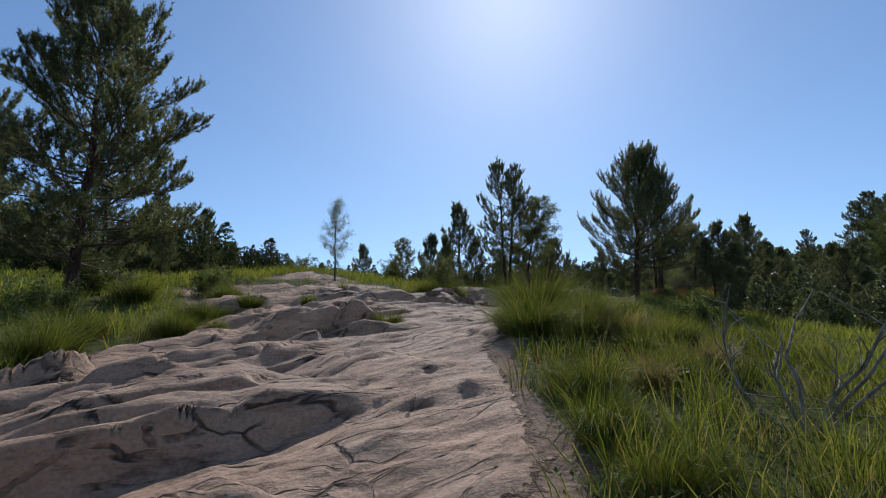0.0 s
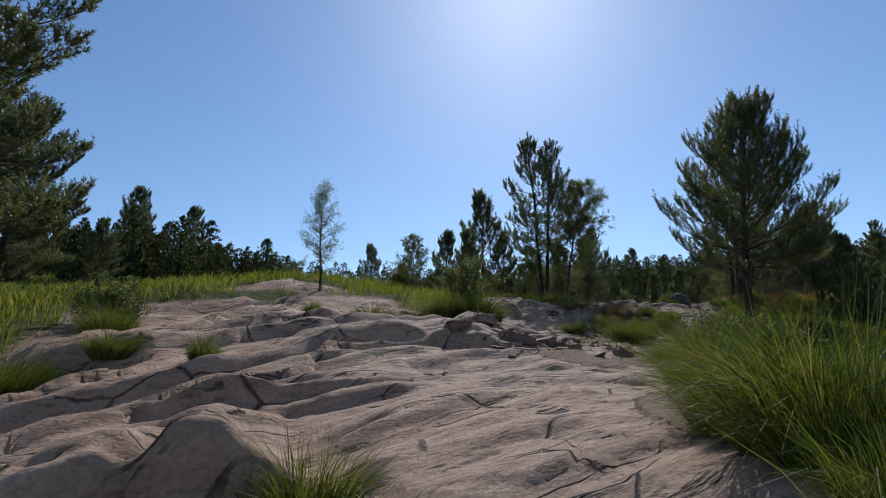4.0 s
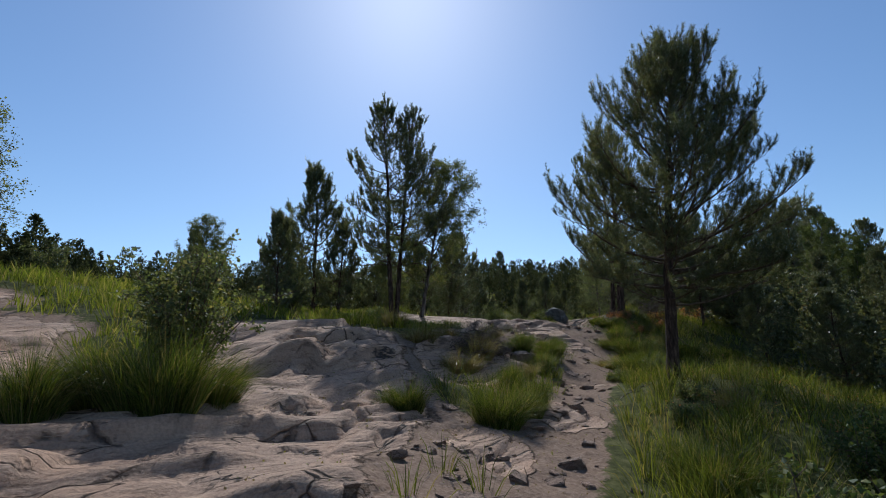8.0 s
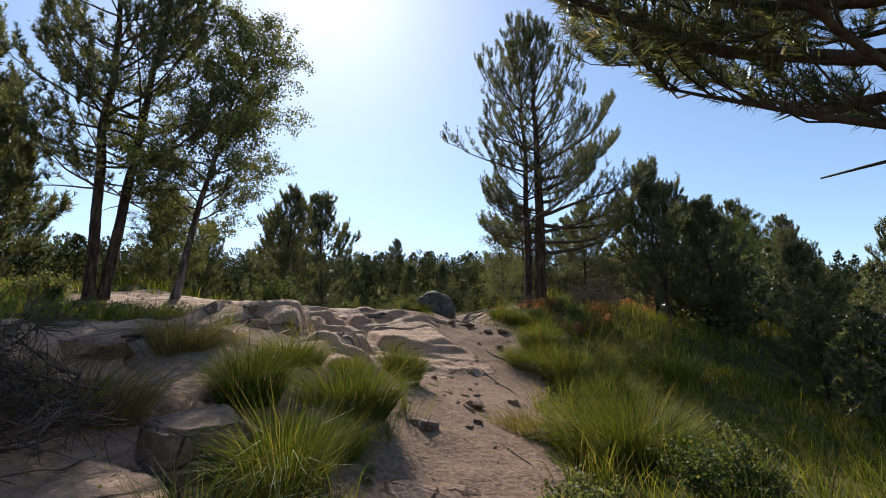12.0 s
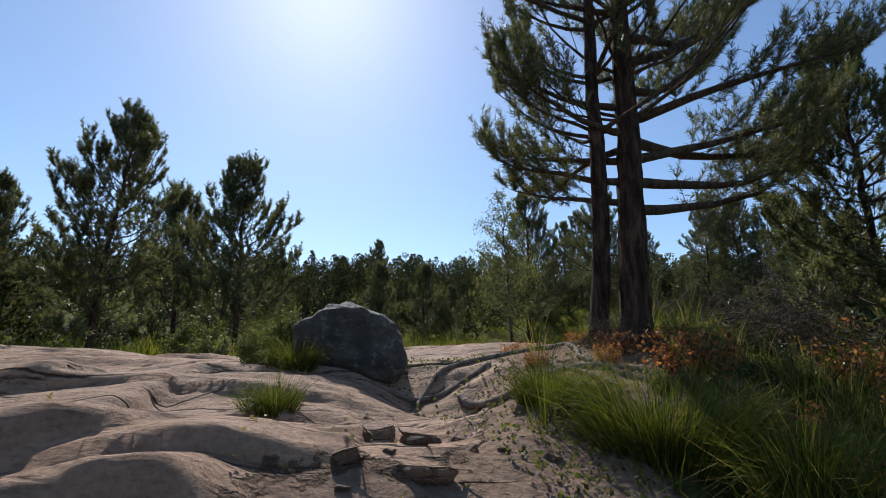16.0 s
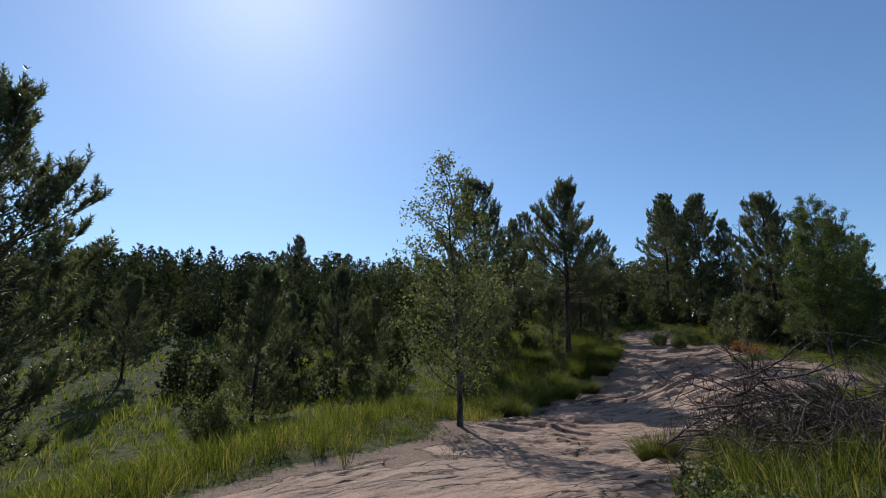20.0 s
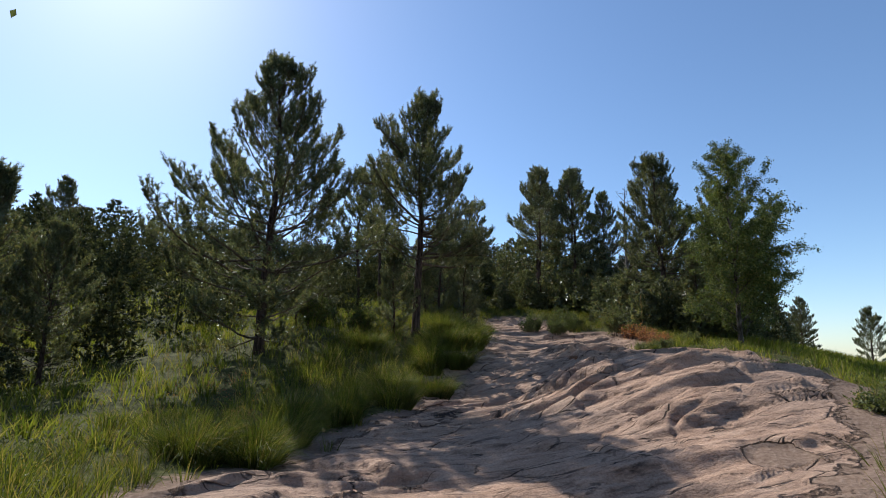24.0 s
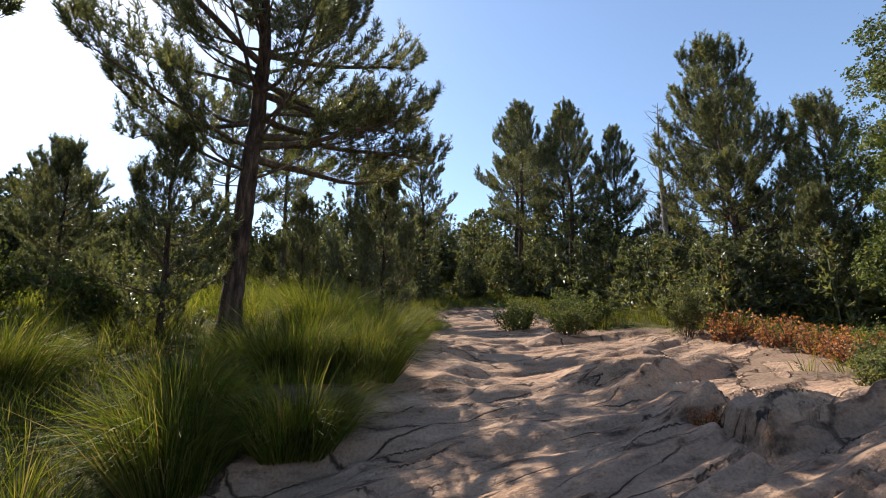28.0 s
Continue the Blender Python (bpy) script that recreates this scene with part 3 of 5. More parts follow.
def build_ground():
    """One sheet: squares of 64 m far off, halved again and again towards the way that is walked."""
    unit = 64 / 2048
    n0 = 40
    size = 2048
    gx, gy = np.meshgrid(np.arange(-n0 // 2, n0 // 2) * size, np.arange(-n0 // 2, n0 // 2) * size)
    cells, leaves = np.c_[gx.ravel(), gy.ravel()], []
    while True:
        cx, cy = (cells[:, 0] + size / 2) * unit, (cells[:, 1] + size / 2) * unit
        metres = size * unit
        d = np.maximum(off_path(cx, cy) - metres * 0.7, 0)
        want = np.interp(d, [2.9, 3.1, 5.0, 5.4, 6.4, 7.4, 11, 25, 60, 140, 400], [0.03125, 0.0625, 0.0625, 0.125, 0.125, 0.25, 0.25, 1.0, 2.0, 8.0, 64.0])
        stop = (metres <= want * 1.01) | (size == 1)
        leaves.append(np.c_[cells[stop], np.full(stop.sum(), size)])
        cells = cells[~stop]
        if not len(cells):
            break
        size //= 2
        cells = np.concatenate([cells + np.array(o) * size for o in ((0, 0), (1, 0), (0, 1), (1, 1))])
    leaves = np.concatenate(leaves)
    span = 1 << 20
    x0, y0, s = leaves.T
    corners = np.stack([np.c_[x0, y0], np.c_[x0 + s, y0], np.c_[x0 + s, y0 + s], np.c_[x0, y0 + s]], 1)
    key = (corners[..., 0] + span // 2) * span + corners[..., 1] + span // 2
    points, index = np.unique(key.ravel(), return_inverse=True)
    index = index.reshape(-1, 4)
    known = {int(k): i for i, k in enumerate(points)}
    loops, sizes = [], []

    def edge(ax, ay, bx, by, out):
        if abs(ax - bx) + abs(ay - by) < 2:
            return
        mx, my = (ax + bx) // 2, (ay + by) // 2
        i = known.get((mx + span // 2) * span + my + span // 2)
        if i is not None:
            edge(ax, ay, mx, my, out)
            out.append(i)
            edge(mx, my, bx, by, out)

    for (a, b, c, d), (lx, ly, ls) in zip(index.tolist(), leaves.tolist()):
        if ls == 1:
            loops += (a, b, c, d)
            sizes.append(4)
            continue
        out = [a]
        edge(lx, ly, lx + ls, ly, out)
        out.append(b)
        edge(lx + ls, ly, lx + ls, ly + ls, out)
        out.append(c)
        edge(lx + ls, ly + ls, lx, ly + ls, out)
        out.append(d)
        edge(lx, ly + ls, lx, ly, out)
        loops += out
        sizes.append(len(out))
    px, py = (points // span - span // 2) * unit, (points % span - span // 2) * unit
    land_z = land_height(px, py)
    me = mesh_np("ground", np.c_[px, py, land_z], loops, sizes)
    rock, soil = covers(px, py)
    for name, values in (("rock", rock), ("soil", soil)):
        me.attributes.new(name, "FLOAT", "POINT").data.foreach_set("value", values.astype(np.float32))
    axes = np.array(bed_axes(px, py))
    pick = np.argmax(np.array(bed_weights(px)), 0)
    a, b = axes[pick, 0, np.arange(len(px))], axes[pick, 1, np.arange(len(px))]
    me.attributes.new("bed", "FLOAT_VECTOR", "POINT").data.foreach_set("vector", np.c_[b, a, land_z].astype(np.float32).ravel())
    me.materials.append(GROUND)
    return tagged(new("ground", me), "pink sandstone slabs, trodden soil and grassy turf on a hillside", "ground", kind="structure")


build_ground()


# ---- shapes that things are made of ----
class Heap:
    """Gathers points and faces for one mesh."""

    def __init__(self):
        self.verts, self.loops, self.sizes, self.n = [], [], [], 0

    def add(self, verts, faces):
        faces = np.asarray(faces)
        self.verts.append(np.asarray(verts, float))
        self.loops.append((faces + self.n).ravel())
        self.sizes.append(np.full(len(faces), faces.shape[1]))
        self.n += len(verts)

    def tube(self, pts, radii, sides=6, rng=None):
        pts, radii = np.asarray(pts, float), np.asarray(radii, float)
        ahead = np.gradient(pts, axis=0)
        ahead /= np.linalg.norm(ahead, axis=1)[:, None] + 1e-9
        ref = np.array([0, 0, 1.0]) if abs(ahead[0][2]) < 0.8 else np.array([1.0, 0, 0])
        u = np.cross(ahead, ref)
        u /= np.linalg.norm(u, axis=1)[:, None] + 1e-9
        v = np.cross(ahead, u)
        ang = np.arange(sides) * 2 * math.pi / sides
        ring = u[:, None] * np.cos(ang)[None, :, None] + v[:, None] * np.sin(ang)[None, :, None]
        skin = radii[:, None, None] * (1 if rng is None else 1 + rng.normal(size=(len(pts), sides, 1)) * 0.045)
        verts = (pts[:, None] + ring * skin).reshape(-1, 3)
        k = len(pts)
        i = np.arange(k - 1)[:, None] * sides
        j = np.arange(sides)[None, :]
        j2 = (j + 1) % sides
        faces = np.stack([i + j, i + j2, i + sides + j2, i + sides + j], -1).reshape(-1, 4)
        self.add(verts, faces)

    def mesh(self, name, material, flat=False):
        me = mesh_np(name, np.concatenate(self.verts), np.concatenate(self.loops), np.concatenate(self.sizes), flat)
        me.materials.append(material)
        return me


def part_of(thing, name, me, label=""):
    ob = new(name, me)
    ob.parent = thing
    return tagged(ob, label)


def unit(v):
    return v / (np.linalg.norm(v, axis=-1, keepdims=True) + 1e-9)


def needles(heap, rng, shoots, count, length, width, spread=0.75):
    """Shoots like bottle brushes: each is (place, direction, length)."""
    p = np.array([s[0] for s in shoots])
    d = unit(np.array([s[1] for s in shoots]))
    l = np.array([s[2] for s in shoots])
    n = len(p)
    p, d, l = np.repeat(p, count, 0), np.repeat(d, count, 0), np.repeat(l, count)
    f = rng.uniform(0.0, 1.0, n * count)
    side = unit(np.cross(d, rng.normal(size=(n * count, 3))))
    way = unit(d * rng.uniform(0.5, 1.1, n * count)[:, None] + side * spread)
    root = p + d * (l * f)[:, None]
    across = unit(np.cross(way, rng.normal(size=(n * count, 3)))) * width * 0.5
    tip = root + way * (length * rng.uniform(0.7, 1.2, n * count))[:, None]
    verts = np.stack([root - across, root + across, tip], 1).reshape(-1, 3)
    heap.add(verts, np.arange(n * count * 3).reshape(-1, 3))


def leaves(heap, rng, places, size, droop=0.5):
    """Small pointed leaves, folded along the middle."""
    p = np.asarray(places)
    n = len(p)
    way = unit(rng.normal(size=(n, 3)) + np.array([0, 0, -droop]))
    across = unit(np.cross(way, rng.normal(size=(n, 3))))
    s = size * rng.uniform(0.6, 1.25, n)[:, None]
    up = np.cross(way, across)
    verts = np.stack([p, p + way * s * 0.42 + across * s * 0.36 + up * s * 0.08, p + way * s, p + way * s * 0.42 - across * s * 0.36 + up * s * 0.08], 1).reshape(-1, 3)
    q = np.arange(n)[:, None] * 4
    heap.add(verts, np.concatenate([q + np.array([0, 1, 2]), q + np.array([0, 2, 3])]))


def curve_line(start, way, length, lift, rng, n=6, wander=0.08):
    """A bent limb: it sets off along way and turns upward by lift."""
    pts, p, d = [np.array(start, float)], np.array(start, float), unit(np.array(way, float))
    for i in range(n):
        d = unit(d + np.array([0, 0, lift / n]) + rng.normal(size=3) * wander)
        p = p + d * length / n
        pts.append(p.copy())
    return np.array(pts)


def along(pts, f):
    k = f * (len(pts) - 1)
    i = min(int(k), len(pts) - 2)
    return pts[i] + (pts[i + 1] - pts[i]) * (k - i), unit(pts[i + 1] - pts[i])


def make_pine(seed, h, crown=0.2, spread=0.36, girth=0.016, lean=(0, 0), gap=0.42, dense=1.0, needle=(8, 0.11, 0.021), low=-0.05, trunks=1, label="", top=0.6, extra=(), fork=(0.16, 0.10), lift=0.65, heavy=0.02):
    """A Scots pine with whorls of limbs that turn up at their ends, built round its foot."""
    rng = np.random.default_rng(seed)
    wood, crown_heap, shoots, limbs = Heap(), Heap(), [], []
    for k in range(trunks):
        hk = h * (1 - 0.06 * k)
        foot = np.array([fork[0] * k, fork[1] * k, -0.2])
        close = trunks > 1 and fork[0] < 0
        out = np.array([0.3 * fork[0] * (1 if k else -0.6), 0.3 * fork[1] * k, 0]) if trunks > 1 and not close else np.zeros(3)
        s = np.linspace(0, 1, 17)
        bend = np.cumsum(rng.normal(size=(17, 2)) * 0.008 * h, 0) * s[:, None]
        if close and k:
            bend = first_bend + np.c_[0.07 * np.sin(13 * s), 0.07 * np.sin(11 * s + 1)]
        first_bend = bend
        axis = np.c_[foot[0] + (lean[0] + out[0]) * h * s + bend[:, 0], foot[1] + (lean[1] + out[1]) * h * s + bend[:, 1], foot[2] + (hk + 0.2) * s]
        r = girth * h * (1 - s) ** 0.75 * ((0.95, 0.6)[k] if trunks > 1 and fork[0] < 0 else 0.85 if trunks > 1 else 1) + 0.008
        fine = np.linspace(0, 1, 65)
        line = np.c_[[np.interp(fine, s, axis[:, i]) for i in range(3)]].T
        line[1:-1] = (line[:-2] + line[1:-1] * 2 + line[2:]) / 4
        wood.tube(line, np.interp(fine, s, r) * (1 + 0.35 * np.exp(-(fine * h / 0.3) ** 2)), 14, rng)
        z, turn = crown * hk, rng.uniform(0, 6.28)
        while z < hk * 0.97:
            rel = (z - crown * hk) / (hk * (1 - crown))
            reach = spread * h * ((1 - rel) ** top * min(1, 0.6 + rel * 2.2) + 0.06)
            for j in range(rng.integers(4, 6)):
                turn += 2.4 + rng.normal() * 0.4
                L = reach * rng.uniform(0.55, 1.2)
                p0, _ = along(axis, min(0.985, (z + rng.uniform(-0.08, 0.08)) / hk))
                tilt = low + 0.02 + 0.85 * rel * rel + 0.1 * rel + rng.normal() * 0.14
                pts = curve_line(p0, (math.cos(turn) * math.cos(tilt), math.sin(turn) * math.cos(tilt), math.sin(tilt)), L, lift + 0.9 * rel, rng, 6, 0.1)
                limbs.append(grow_limb(shoots, rng, pts, L, dense))
            z += gap * (0.55 + 0.5 * (1 - rel)) * rng.uniform(0.8, 1.2) * max(0.75, h / 8)
        for j in range(9):
            shoots.append((axis[-1] - np.array([0, 0, 0.09 * j - 0.2]), np.array([rng.normal() * 0.12, rng.normal() * 0.12, 1]), 0.16))
        for at, az, tilt, L in extra if k == 0 else ():
            p0, _ = along(axis, at)
            pts = curve_line(p0, (math.sin(az) * math.cos(tilt), math.cos(az) * math.cos(tilt), math.sin(tilt)), L, 0.35, rng, 8)
            limbs.append(grow_limb(shoots, rng, pts, L, max(dense, 1.5), heavy))
    for j in range(int(crown * h / 0.3)):
        p0, _ = along(axis, rng.uniform(0.35, 1.0) * crown)
        a = rng.uniform(0, 6.28)
        pts = curve_line(p0, (math.cos(a), math.sin(a), -0.15), rng.uniform(0.05, 0.22) * spread * h, 0.1, rng, 4, 0.2)
        dead = Heap()
        dead.tube(pts, np.linspace(0.012, 0.003, len(pts)), 4)
        limbs.append(dead)
    needles(crown_heap, rng, shoots, *needle)
    thing = tagged(new("pine_tree"), label or "Scots pine with dark green needles and brown bark on the turf", "pine tree")
    part_of(thing, "trunk", wood.mesh("trunk", BARK))
    for heap in limbs:
        part_of(thing, "limb", heap.mesh("limb", TWIG))
    tagged(part_of(thing, "crown", crown_heap.mesh("crown", NEEDLE, True)), kind="stuff")
    return thing


def grow_limb(shoots, rng, pts, L, dense, thick=0.0):
    """One limb with its twigs, plump brushes towards the tips; it leaves its shoots in the list."""
    heap = Heap()
    heap.tube(pts, np.linspace(0.010 * L + 0.008 + thick, 0.005, len(pts)), 6 if thick else 5)
    up = np.array([0, 0, 1.0])
    n = max(4, int(L / 0.13 * dense))
    for i in range(n):
        f = 0.22 + 0.76 * ((i + rng.uniform(0, 1)) / n) ** 0.8
        p, d = along(pts, min(f, 0.99))
        side = unit(np.cross(d, up)) * (1 if i % 2 else -1)
        way = unit(d * 0.8 + side * rng.uniform(0.25, 1.0) + up * rng.uniform(-0.1, 0.55))
        tl = (0.32 * L * (1.05 - f) + 0.22) * rng.uniform(0.7, 1.3)
        twig = np.array([p, p + way * tl * 0.5, p + way * tl + up * tl * 0.28])
        heap.tube(twig, [0.006, 0.0045, 0.003], 3)
        for g in (0.99, 0.72, 0.45)[: 2 + int(tl > 0.4)]:
            q, e = along(twig, g)
            shoots.append((q - e * tl * 0.12, e, tl * 0.24 + 0.05))
            for k in (-1, 1):
                spur = unit(e * 0.7 + np.cross(e, up) * k * rng.uniform(0.4, 1.0) + up * rng.uniform(0.1, 0.9))
                shoots.append((q, spur, rng.uniform(0.12, 0.22)))
        q, e = along(twig, 0.99)
        way = unit(e * 0.45 + up * 0.8 + rng.normal(size=3) * 0.22)
        long = rng.uniform(0.16, 0.34)
        shoots += [(q, way, long / 2), (q + way * long / 2, way, long / 2)]
    q, e = along(pts, 0.99)
    for i in range(4):
        way = unit(e * 0.5 + up * rng.uniform(0.7, 1.5) + rng.normal(size=3) * 0.25)
        long = rng.uniform(0.22, 0.5) * (0.7 if i else 1.0)
        shoots += [(q + way * long * g, way, long / 3) for g in (0.0, 0.33, 0.66)]
    return heap


def make_birch(seed, h, leaf=0.045, count=3500, spread=0.27, clear=0.22, girth=0.013, lean=(0.02, 0.0), label="", stems=1, material=None, name="birch_tree", category="birch tree", droop=0.6):
    rng = np.random.default_rng(seed)
    wood, limbs, crown, places = Heap(), [], Heap(), []
    for k in range(stems):
        s = np.linspace(0, 1, 13)
        bend = np.cumsum(rng.normal(size=(13, 2)) * 0.014 * h, 0) * s[:, None]
        out = rng.normal(size=2) * 0.16 if stems > 1 else np.zeros(2)
        hk = h * rng.uniform(0.75, 1.0) if k else h
        axis = np.c_[(lean[0] + out[0]) * h * s + bend[:, 0] + 0.05 * k, (lean[1] + out[1]) * h * s + bend[:, 1], (hk + 0.1) * s - 0.1]
        r = girth * h * (1 - s) ** 0.9 + 0.005
        r[0] *= 1.35
        wood.tube(axis, r, 9)
        n = int(34 / stems + 12)
        for i in range(n):
            f = clear + (0.97 - clear) * (i + rng.uniform(0, 1)) / n
            rel = (f - clear) / (1 - clear)
            p, d = along(axis, f)
            a = i * 2.4 + rng.normal() * 0.4
            L = spread * h * (1 - rel) ** 0.7 * min(1.0, 0.55 + 2 * rel) * rng.uniform(0.7, 1.25) + 0.1
            tilt = 0.45 + 0.4 * rel
            pts = curve_line(p, (math.cos(a) * math.cos(tilt), math.sin(a) * math.cos(tilt), math.sin(tilt)), L, 0.3, rng, 6, 0.13)
            twigs = Heap()
            limbs.append(twigs)
            twigs.tube(pts, np.linspace(0.010 * L + 0.004, 0.002, len(pts)), 4)
            m = max(3, int(L / 0.11))
            for j in range(m):
                g = 0.2 + 0.8 * (j + rng.uniform(0, 1)) / m
                q, e = along(pts, min(g, 0.99))
                tl = (0.28 * L + 0.08) * rng.uniform(0.5, 1.2)
                sub = curve_line(q, unit(e + rng.normal(size=3) * 0.8), tl, -0.1, rng, 3, 0.2)
                twigs.tube(sub, [0.004, 0.003, 0.002, 0.0015], 3)
                places += [along(sub, rng.uniform(0.15, 0.99))[0] + rng.normal(size=3) * 0.04 for _ in range(10)]
    places = np.array(places)
    pick = rng.integers(0, len(places), count)
    leaves(crown, rng, places[pick] + rng.normal(size=(count, 3)) * 0.055, leaf, droop)
    thing = tagged(new(name), label or "slender young birch with small pale green leaves", category)
    part_of(thing, "trunk", wood.mesh("trunk", BIRCH_BARK))
    for heap in limbs:
        part_of(thing, "limb", heap.mesh("limb", BIRCH_BARK))
    tagged(part_of(thing, "crown", crown.mesh("crown", material or BIRCH_LEAF, True)), kind="stuff")
    return thing


def stand(thing, x, y, turn=0.0, scale=1.0, sink=0.0):
    thing.matrix_basis = spot(x, y, turn, scale, sink)
    return thing


def spot(x, y, turn=0.0, scale=1.0, sink=0.0):
    return pose(x, y, z_at(x, y) - sink, 0, 0, turn) @ Matrix.Diagonal((scale, scale, scale, 1))


# ---- trees ----
NEAR = (15, 0.095, 0.012)
twin = stand(make_pine(21, 8.7, 0.26, 0.29, 0.0125, (0.0, 0), trunks=2, dense=0.6, gap=0.55, top=0.7, lift=0.45, needle=(14, 0.095, 0.019), label="Scots pine with two slender trunks and an airy crown"), 3.95, 30.3)
path_pine = stand(make_pine(22, 6.4, 0.25, 0.39, 0.0175, (0.05, 0), gap=0.34, dense=1.25, needle=(28, 0.075, 0.0075), low=-0.02, top=0.55, lift=0.75, extra=[(0.29, 1.75, 0.0, 2.2), (0.33, 1.35, 0.05, 2.3), (0.37, 2.2, 0.1, 2.3), (0.31, 2.6, 0.0, 2.0), (0.42, 1.7, 0.2, 2.3)], label="sturdy Scots pine with a dark dense crown beside the trail"), 8.05, 20.35)
old_pine = stand(make_pine(23, 7.6, 0.33, 0.37, 0.0205, (0.0, 0), trunks=2, dense=0.45, gap=0.68, needle=(26, 0.08, 0.009), low=0.2, top=0.5, fork=(-0.27, 0.20), heavy=0.022,
                           extra=[(0.27, 1.9, 0.2, 2.8), (0.2, 1.5, 0.1, 3.2), (0.33, 2.2, 0.3, 2.8), (0.42, 1.7, 0.35, 3.2), (0.52, 1.95, 0.5, 2.9), (0.38, 1.3, 0.25, 2.6), (0.30, 1.6, -0.05, 3.3), (0.46, 1.5, 0.15, 3.2), (0.24, 1.75, -0.15, 2.9), (0.5, -0.7, 0.3, 1.3), (0.57, -0.9, 0.35, 1.5), (0.21, -0.75, 0.0, 1.3), (0.24, -1.0, 0.05, 1.5), (0.27, -0.5, 0.05, 1.6), (0.31, -1.3, 0.05, 1.5), (0.35, -0.8, 0.1, 1.6), (0.29, -0.2, 0.0, 1.5)],
                           label="old Scots pine with a forked trunk and long low limbs"), 13.66, 30.52)
left_pine = stand(make_pine(24, 8.6, 0.14, 0.40, 0.017, (-0.02, 0), dense=1.0, gap=0.42, low=-0.1, top=0.32, lift=0.3, needle=(14, 0.10, 0.021), label="broad Scots pine with a ragged crown on the slope"), -10.2, 13.4)
slope_pine = stand(make_pine(25, 8.5, 0.07, 0.41, 0.015, (-0.02, 0), dense=0.9, gap=0.40, top=0.75, lift=0.4, needle=(14, 0.10, 0.019), label="tall Scots pine with open whorls of limbs above the meadow"), 26.4, 50.8)
trail_pine = stand(make_pine(26, 8.4, 0.28, 0.32, 0.0165, (0.02, 0), gap=0.38, dense=0.9, needle=(16, 0.095, 0.016), low=0.05, top=0.6, extra=[(0.31, 1.6, 0.0, 3.0), (0.35, 1.95, 0.05, 3.0), (0.39, 1.3, 0.05, 3.1), (0.33, 2.3, 0.0, 2.7), (0.43, 1.7, 0.1, 3.0), (0.5, 1.9, 0.15, 2.6), (0.45, 1.5, 0.05, 2.6), (0.48, -1.6, 0.1, 3.0), (0.6, -1.2, 0.25, 2.6), (0.55, -2.2, 0.15, 2.8), (0.68, -1.8, 0.35, 2.3)], label="Scots pine with a straight trunk beside the rocky trail"), 31.6, 50.1)
young = stand(make_pine(27, 5.0, 0.08, 0.36, 0.014, gap=0.42, dense=0.75, top=0.75, needle=(11, 0.10, 0.022), label="young conical Scots pine in the meadow"), 1.05, 31.7, 0, 1.1)
mid_pine = stand(make_pine(28, 6.5, 0.16, 0.38, 0.014, dense=0.8, gap=0.48, top=0.6, needle=(11, 0.11, 0.023), label="Scots pine with a tapering crown"), 7.9, 37.4, 0, 0.68)
tall_pine = stand(make_pine(29, 10.0, 0.36, 0.25, 0.013, dense=0.8, gap=0.5, top=0.55, needle=(11, 0.12, 0.026), label="tall Scots pine with a bare lower trunk"), 51.7, 57.5)
copse_pine = stand(make_pine(30, 8.4, 0.2, 0.31, 0.015, dense=0.9, gap=0.42, top=0.5, lift=0.5, needle=(12, 0.11, 0.022), label="full dark Scots pine at the edge of the copse"), 44.1, 45.8)
MEADOW_PINES = [(young, -9, 54, 1.0), (young, 16.5, 48.6, 0.8), (young, 20.7, 52.9, 0.86), (mid_pine, -25.8, 43.5, 1.6), (young, 8.5, 47.5, 1.25), (young, 39.3, 56.2, 0.95), (young, 35, 50.8, 0.55), (young, -1, 41, 1.1), (young, 34.0, 52.0, 0.42), (young, 0.2, 26.5, 0.5), (young, 2.0, 31.0, 0.6),
                (mid_pine, 10.5, 44.5, 1.72), (mid_pine, -23.3, 47.4, 1.5), (mid_pine, 13, 57, 0.9), (mid_pine, 5.2, 40, 0.85), (mid_pine, 4.0, 37.5, 0.7), (mid_pine, -14, 24, 0.6), (mid_pine, 32.5, 64, 1.0), (mid_pine, 26, 80, 1.3), (mid_pine, 28.9, 53.2, 0.5), (mid_pine, 30.6, 54.2, 0.62), (young, 30.9, 50.4, 0.5), (mid_pine, 22.0, 52.0, 0.75), (mid_pine, 19.0, 55.0, 0.8)]
EAST_PINES = [(mid_pine, 17.2, 30.0, 1.0), (mid_pine, 15.8, 28.4, 0.75), (mid_pine, 17.2, 28.2, 0.72), (mid_pine, 20.5, 30.5, 0.75), (mid_pine, 23, 27, 0.8), (mid_pine, 25, 30.8, 0.8), (mid_pine, 16, 23.5, 0.62), (mid_pine, 20, 24, 0.7), (mid_pine, 19, 20, 0.65), (mid_pine, 28, 27, 0.9), (mid_pine, 14.5, 24.5, 0.55), (mid_pine, 13.0, 21.0, 0.5),
              (mid_pine, 56.6, 42.3, 0.7), (mid_pine, 59.7, 39.3, 0.75), (mid_pine, 42.2, 44.0, 0.75), (mid_pine, 46.8, 45.4, 1.0), (mid_pine, 47.2, 48.4, 0.95)]
